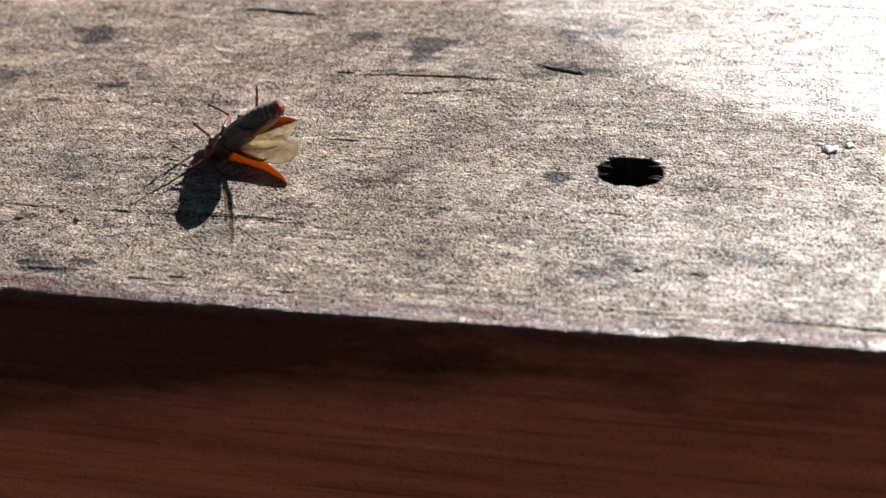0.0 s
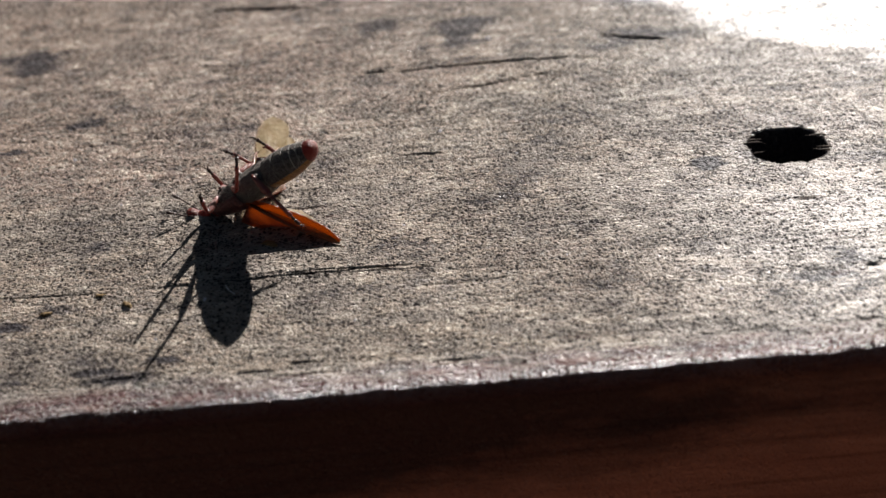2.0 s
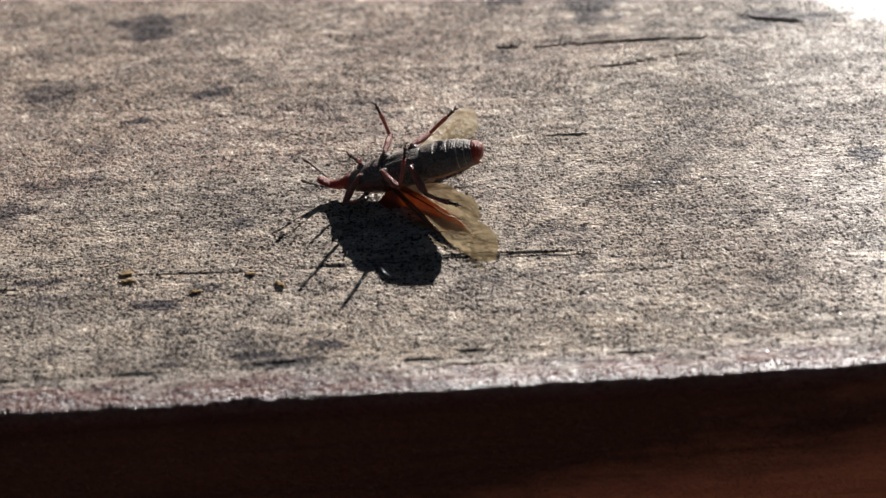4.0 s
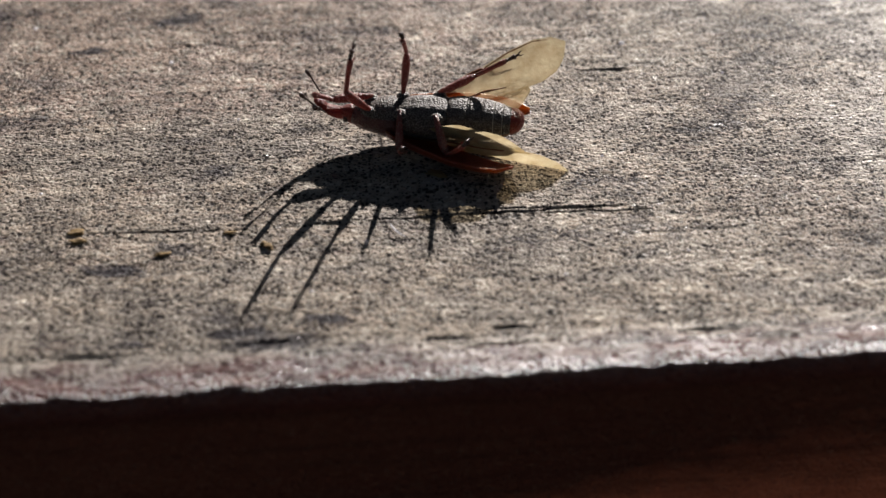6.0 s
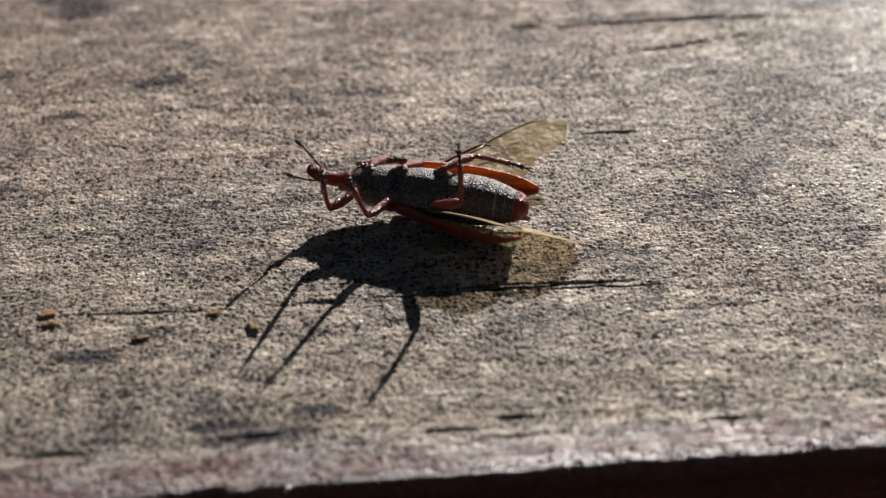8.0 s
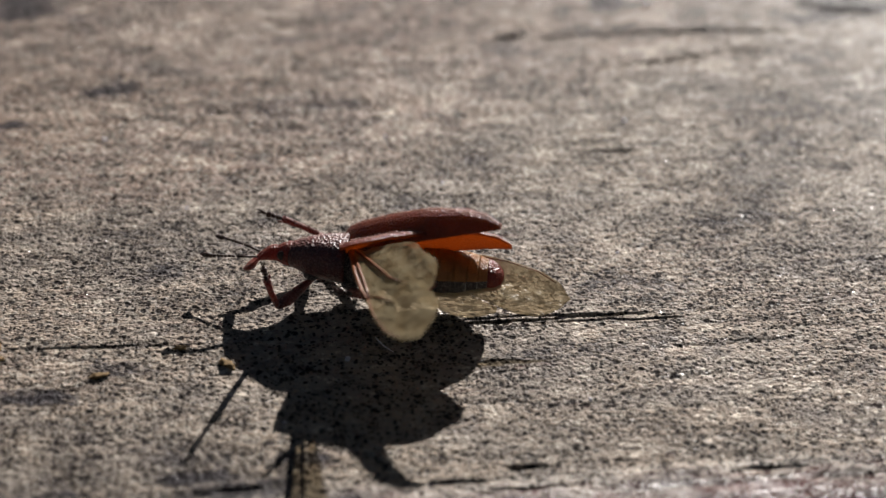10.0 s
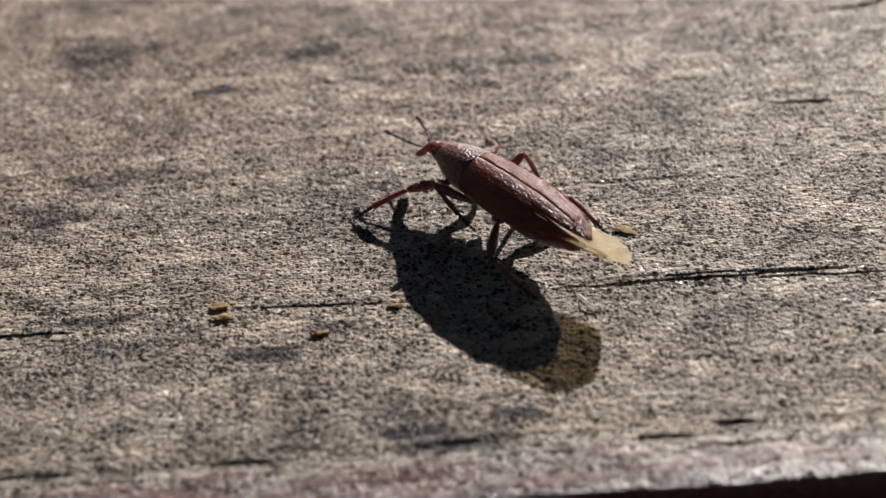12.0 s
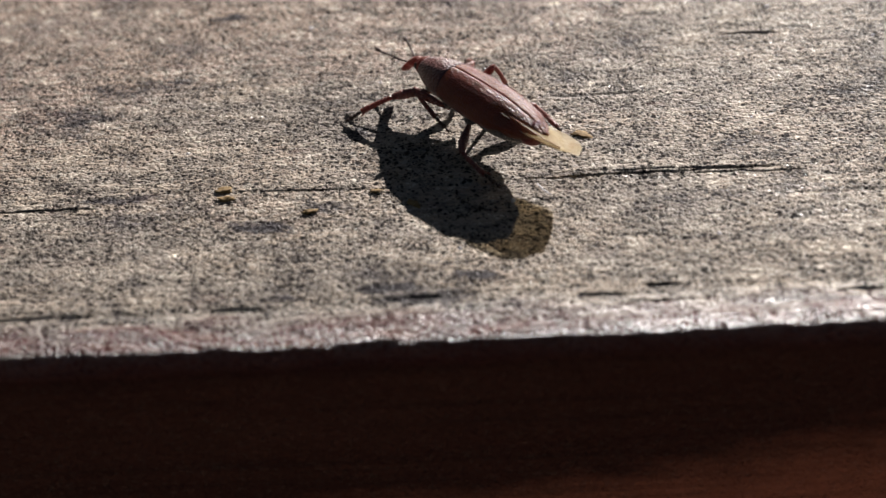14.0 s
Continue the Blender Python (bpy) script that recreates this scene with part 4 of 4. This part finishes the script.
WING_B = [
    (0, 0.4, 27.6, 0.1, 200.0), (0.5, -2.2, 32.1, 0.1, 190.0), (1, -1.0, 31.6, 0.7, 180.0), (1.5, -10.0, 21.1, 7.6, 190.0),
    (2, -6.2, 28.7, 1.6, 265.0), (2.5, -7.1, 28.9, 3.0, 200.0), (3, -1.9, 27.4, 0.6, 190.0), (3.5, -1.2, 26.9, 2.5, 185.0),
    (4, -1.6, 27.7, 1.1, 185.0), (6.5, 4.8, 19.2, 6.2, 190.0), (7, 3.6, 20.4, 6.4, 185.0), (7.5, 3.9, 21.3, 6.6, 180.0),
    (9.8, -1.0, 18.9, 10.1, 180.0), (10, -5.1, 3.6, 5.4, 360.0), (10.5, -4.7, 7.1, 1.4, 405.0),
]


def body_at(t):
    """The weevil's pose at a time, between the rows of BODY too."""
    cols = np.array(BODY).T
    x, y, z, az, el, roll = (float(np.interp(t, cols[0], c)) for c in cols[1:])
    a, e = radians(az), radians(el)
    along = Vector((math.cos(a) * math.cos(e), math.sin(a) * math.cos(e), math.sin(e)))
    aside = Vector((-math.sin(a), math.cos(a), 0))
    turn = Matrix((along, aside, along.cross(aside))).transposed().to_4x4()
    return Matrix.Translation(Vector((x, y, z)) * MM) @ turn @ Matrix.Rotation(radians(roll), 4, "X")


def framed(origin, x, z):
    """A pose with its x axis along x and its z axis near z."""
    x = x.normalized()
    z = (z - x * z.dot(x)).normalized()
    return Matrix.Translation(origin) @ Matrix((x, z.cross(x), z)).transposed().to_4x4()


def eased(rows, most=55):
    """Adds poses wherever two neighbours differ by more than so many degrees."""
    out = [rows[0]]
    for (t0, a), (t1, b) in zip(rows, rows[1:]):
        n = max(1, math.ceil(math.degrees(a.to_quaternion().rotation_difference(b.to_quaternion()).angle) / most))
        n = min(n, max(1, int((t1 - t0) * 29)))
        out += [(t0 + (t1 - t0) * k / n, a.lerp(b, k / n)) for k in range(1, n)]
        out.append((t1, b))
    return out


def step(thigh, shin, foot, kind, side, targets):
    x, y, z = COXA[kind]
    hip = Vector((x, y * side, z)) * MM
    upper, lower = FEMUR * MM, (TIBIA + TARSUS) * MM
    thighs, shins, feet = [], [], []
    for t, *place in targets:
        to = body_at(t).inverted() @ (Vector(place) * MM) - hip
        far = min(max(to.length, 0.0014), (upper + lower) * 0.985)
        way = to.normalized()
        # knees stand out when it struggles and stay low when it stands
        pole = Vector(({"front": -0.5, "middle": 0.05, "hind": 0.55}[kind], 0.9 * side, 0.45 if t < 10.2 or (kind == "front" and side < 0) else -0.15))
        out = (pole - way * pole.dot(way)).normalized()
        c = (upper**2 + far**2 - lower**2) / (2 * upper * far)
        c = min(max(c, -1), 1)
        knee = (way * c + out * math.sqrt(1 - c * c)) * upper
        bend = out
        a = framed(hip, knee, bend)
        b = framed(hip + knee, way * far - knee, bend)
        inner = a.inverted() @ b
        thighs.append((t, a))
        shins.append((t, inner))
        feet.append((t, inner @ Matrix.Translation((TIBIA * MM, 0, 0))))
    for ob, rows in ((thigh, thighs), (shin, shins), (foot, feet)):
        if rows[0][0] > 0:
            rows.insert(0, (0.0, rows[0][1]))
        walk(ob, eased(rows))


def aimed(t, hinge, place, turn):
    """The way from a hinge to a place, and the way a wing's upper side faces, in the weevil's space."""
    inv, a = body_at(t).inverted(), radians(turn)
    face = Vector((0, -0.78 * math.cos(a) + 0.62 * math.sin(a), 0.62 * math.cos(a) + 0.78 * math.sin(a)))
    return inv @ (Vector(place) * MM) - hinge, inv.to_3x3() @ face


def swing_case(ob, side, targets):
    hinge = Vector((ELYTRON_HINGE[0], ELYTRON_HINGE[1] * side, ELYTRON_HINGE[2])) * MM
    rest = framed(Vector(), Vector((7.3, -0.67 * side, -0.75)), Vector((0, 0.6 * side, 0.8))).inverted()
    rows = [(t, framed(hinge, *aimed(t, hinge, place, turn)) @ rest) for t, *place, turn in targets]
    shut = Matrix.Translation(hinge)
    rows += [(10.85, shut), (14.0, shut)]
    walk(ob, eased(rows))


def beat_wing(ob, rear, side, targets):
    hinge = Vector((WING_HINGE[0], WING_HINGE[1] * side, WING_HINGE[2])) * MM
    rows = [(t, framed(hinge, *aimed(t, hinge, place, turn))) for t, *place, turn in targets]
    # quick beats between the poses
    beats = []
    for (t0, a), (t1, b) in zip(rows, rows[1:]):
        beats.append((t0, a))
        if t0 < 4.0 or t1 - t0 > 1.5:
            n = max(1, round((t1 - t0) / 0.5))
            for k in range(n):
                tm = t0 + (t1 - t0) * (k + 0.5) / n
                if t0 > 7 and k % 2:
                    continue
                m = a.lerp(b, (k + 0.5) / n)
                lift = radians((26 if t0 < 4 else 14) * (1 if k % 2 == 0 else -1) * side)
                m = Matrix.Translation(hinge) @ (Matrix.Rotation(lift, 3, "X") @ m.to_3x3()).to_4x4()
                beats.append((tm, m))
    beats.append(rows[-1])
    # folded, both wings slide in under the cases and slant the same way
    shut = framed(hinge - Vector((0.0007, 0.0007 * side + 0.0003, 0.0003)), Vector((9.5, -0.1 * side, -0.35)), Vector((0, 0.42 - 0.1 * side, 0.9)) * -side)
    beats += [(10.95, shut), (14.0, shut)]
    walk(ob, eased(beats))
    pivot = Matrix.Translation((0, -side * 1.05 * MM, 0))
    unfold = lambda deg: pivot @ Matrix.Rotation(radians(deg * side), 4, "X") @ pivot.inverted()  # noqa: E731
    walk(rear, [(0.0, unfold(0)), (10.5, unfold(0)), (10.7, unfold(70)), (10.85, unfold(130)), (10.95, unfold(176)), (14.0, unfold(176))])


def motions():
    walk(weevil, [(t, body_at(t)) for t, *_ in BODY])
    for side, feet in ((1, (FRONT_FOOT_A, MIDDLE_FOOT_A, HIND_FOOT_A)), (-1, (FRONT_FOOT_B, MIDDLE_FOOT_B, HIND_FOOT_B))):
        for kind, rows in zip(COXA, feet):
            step(*LEGS[kind, side], kind, side, rows)
    for side, rows in ((1, CASE_A), (-1, CASE_B)):
        swing_case(CASES[side], side, rows)
    for side, rows in ((1, WING_A), (-1, WING_B)):
        beat_wing(*WINGS[side], side, rows)
    for side in (1, -1):
        root = Vector((-5.6, 0.28 * side, -0.2)) * MM
        raised, ahead = framed(root, Vector((0.55, -0.15 * side, 0.85)), Vector((0.3, 0, 1))), framed(root, Vector((0.95, -0.15 * side - 0.12, 0.0)), Vector((0, 0, 1)))
        walk(ANTENNA[side], [(0.0, raised), (7.7, raised), (9.8, ahead), (14.0, ahead)])


motions()
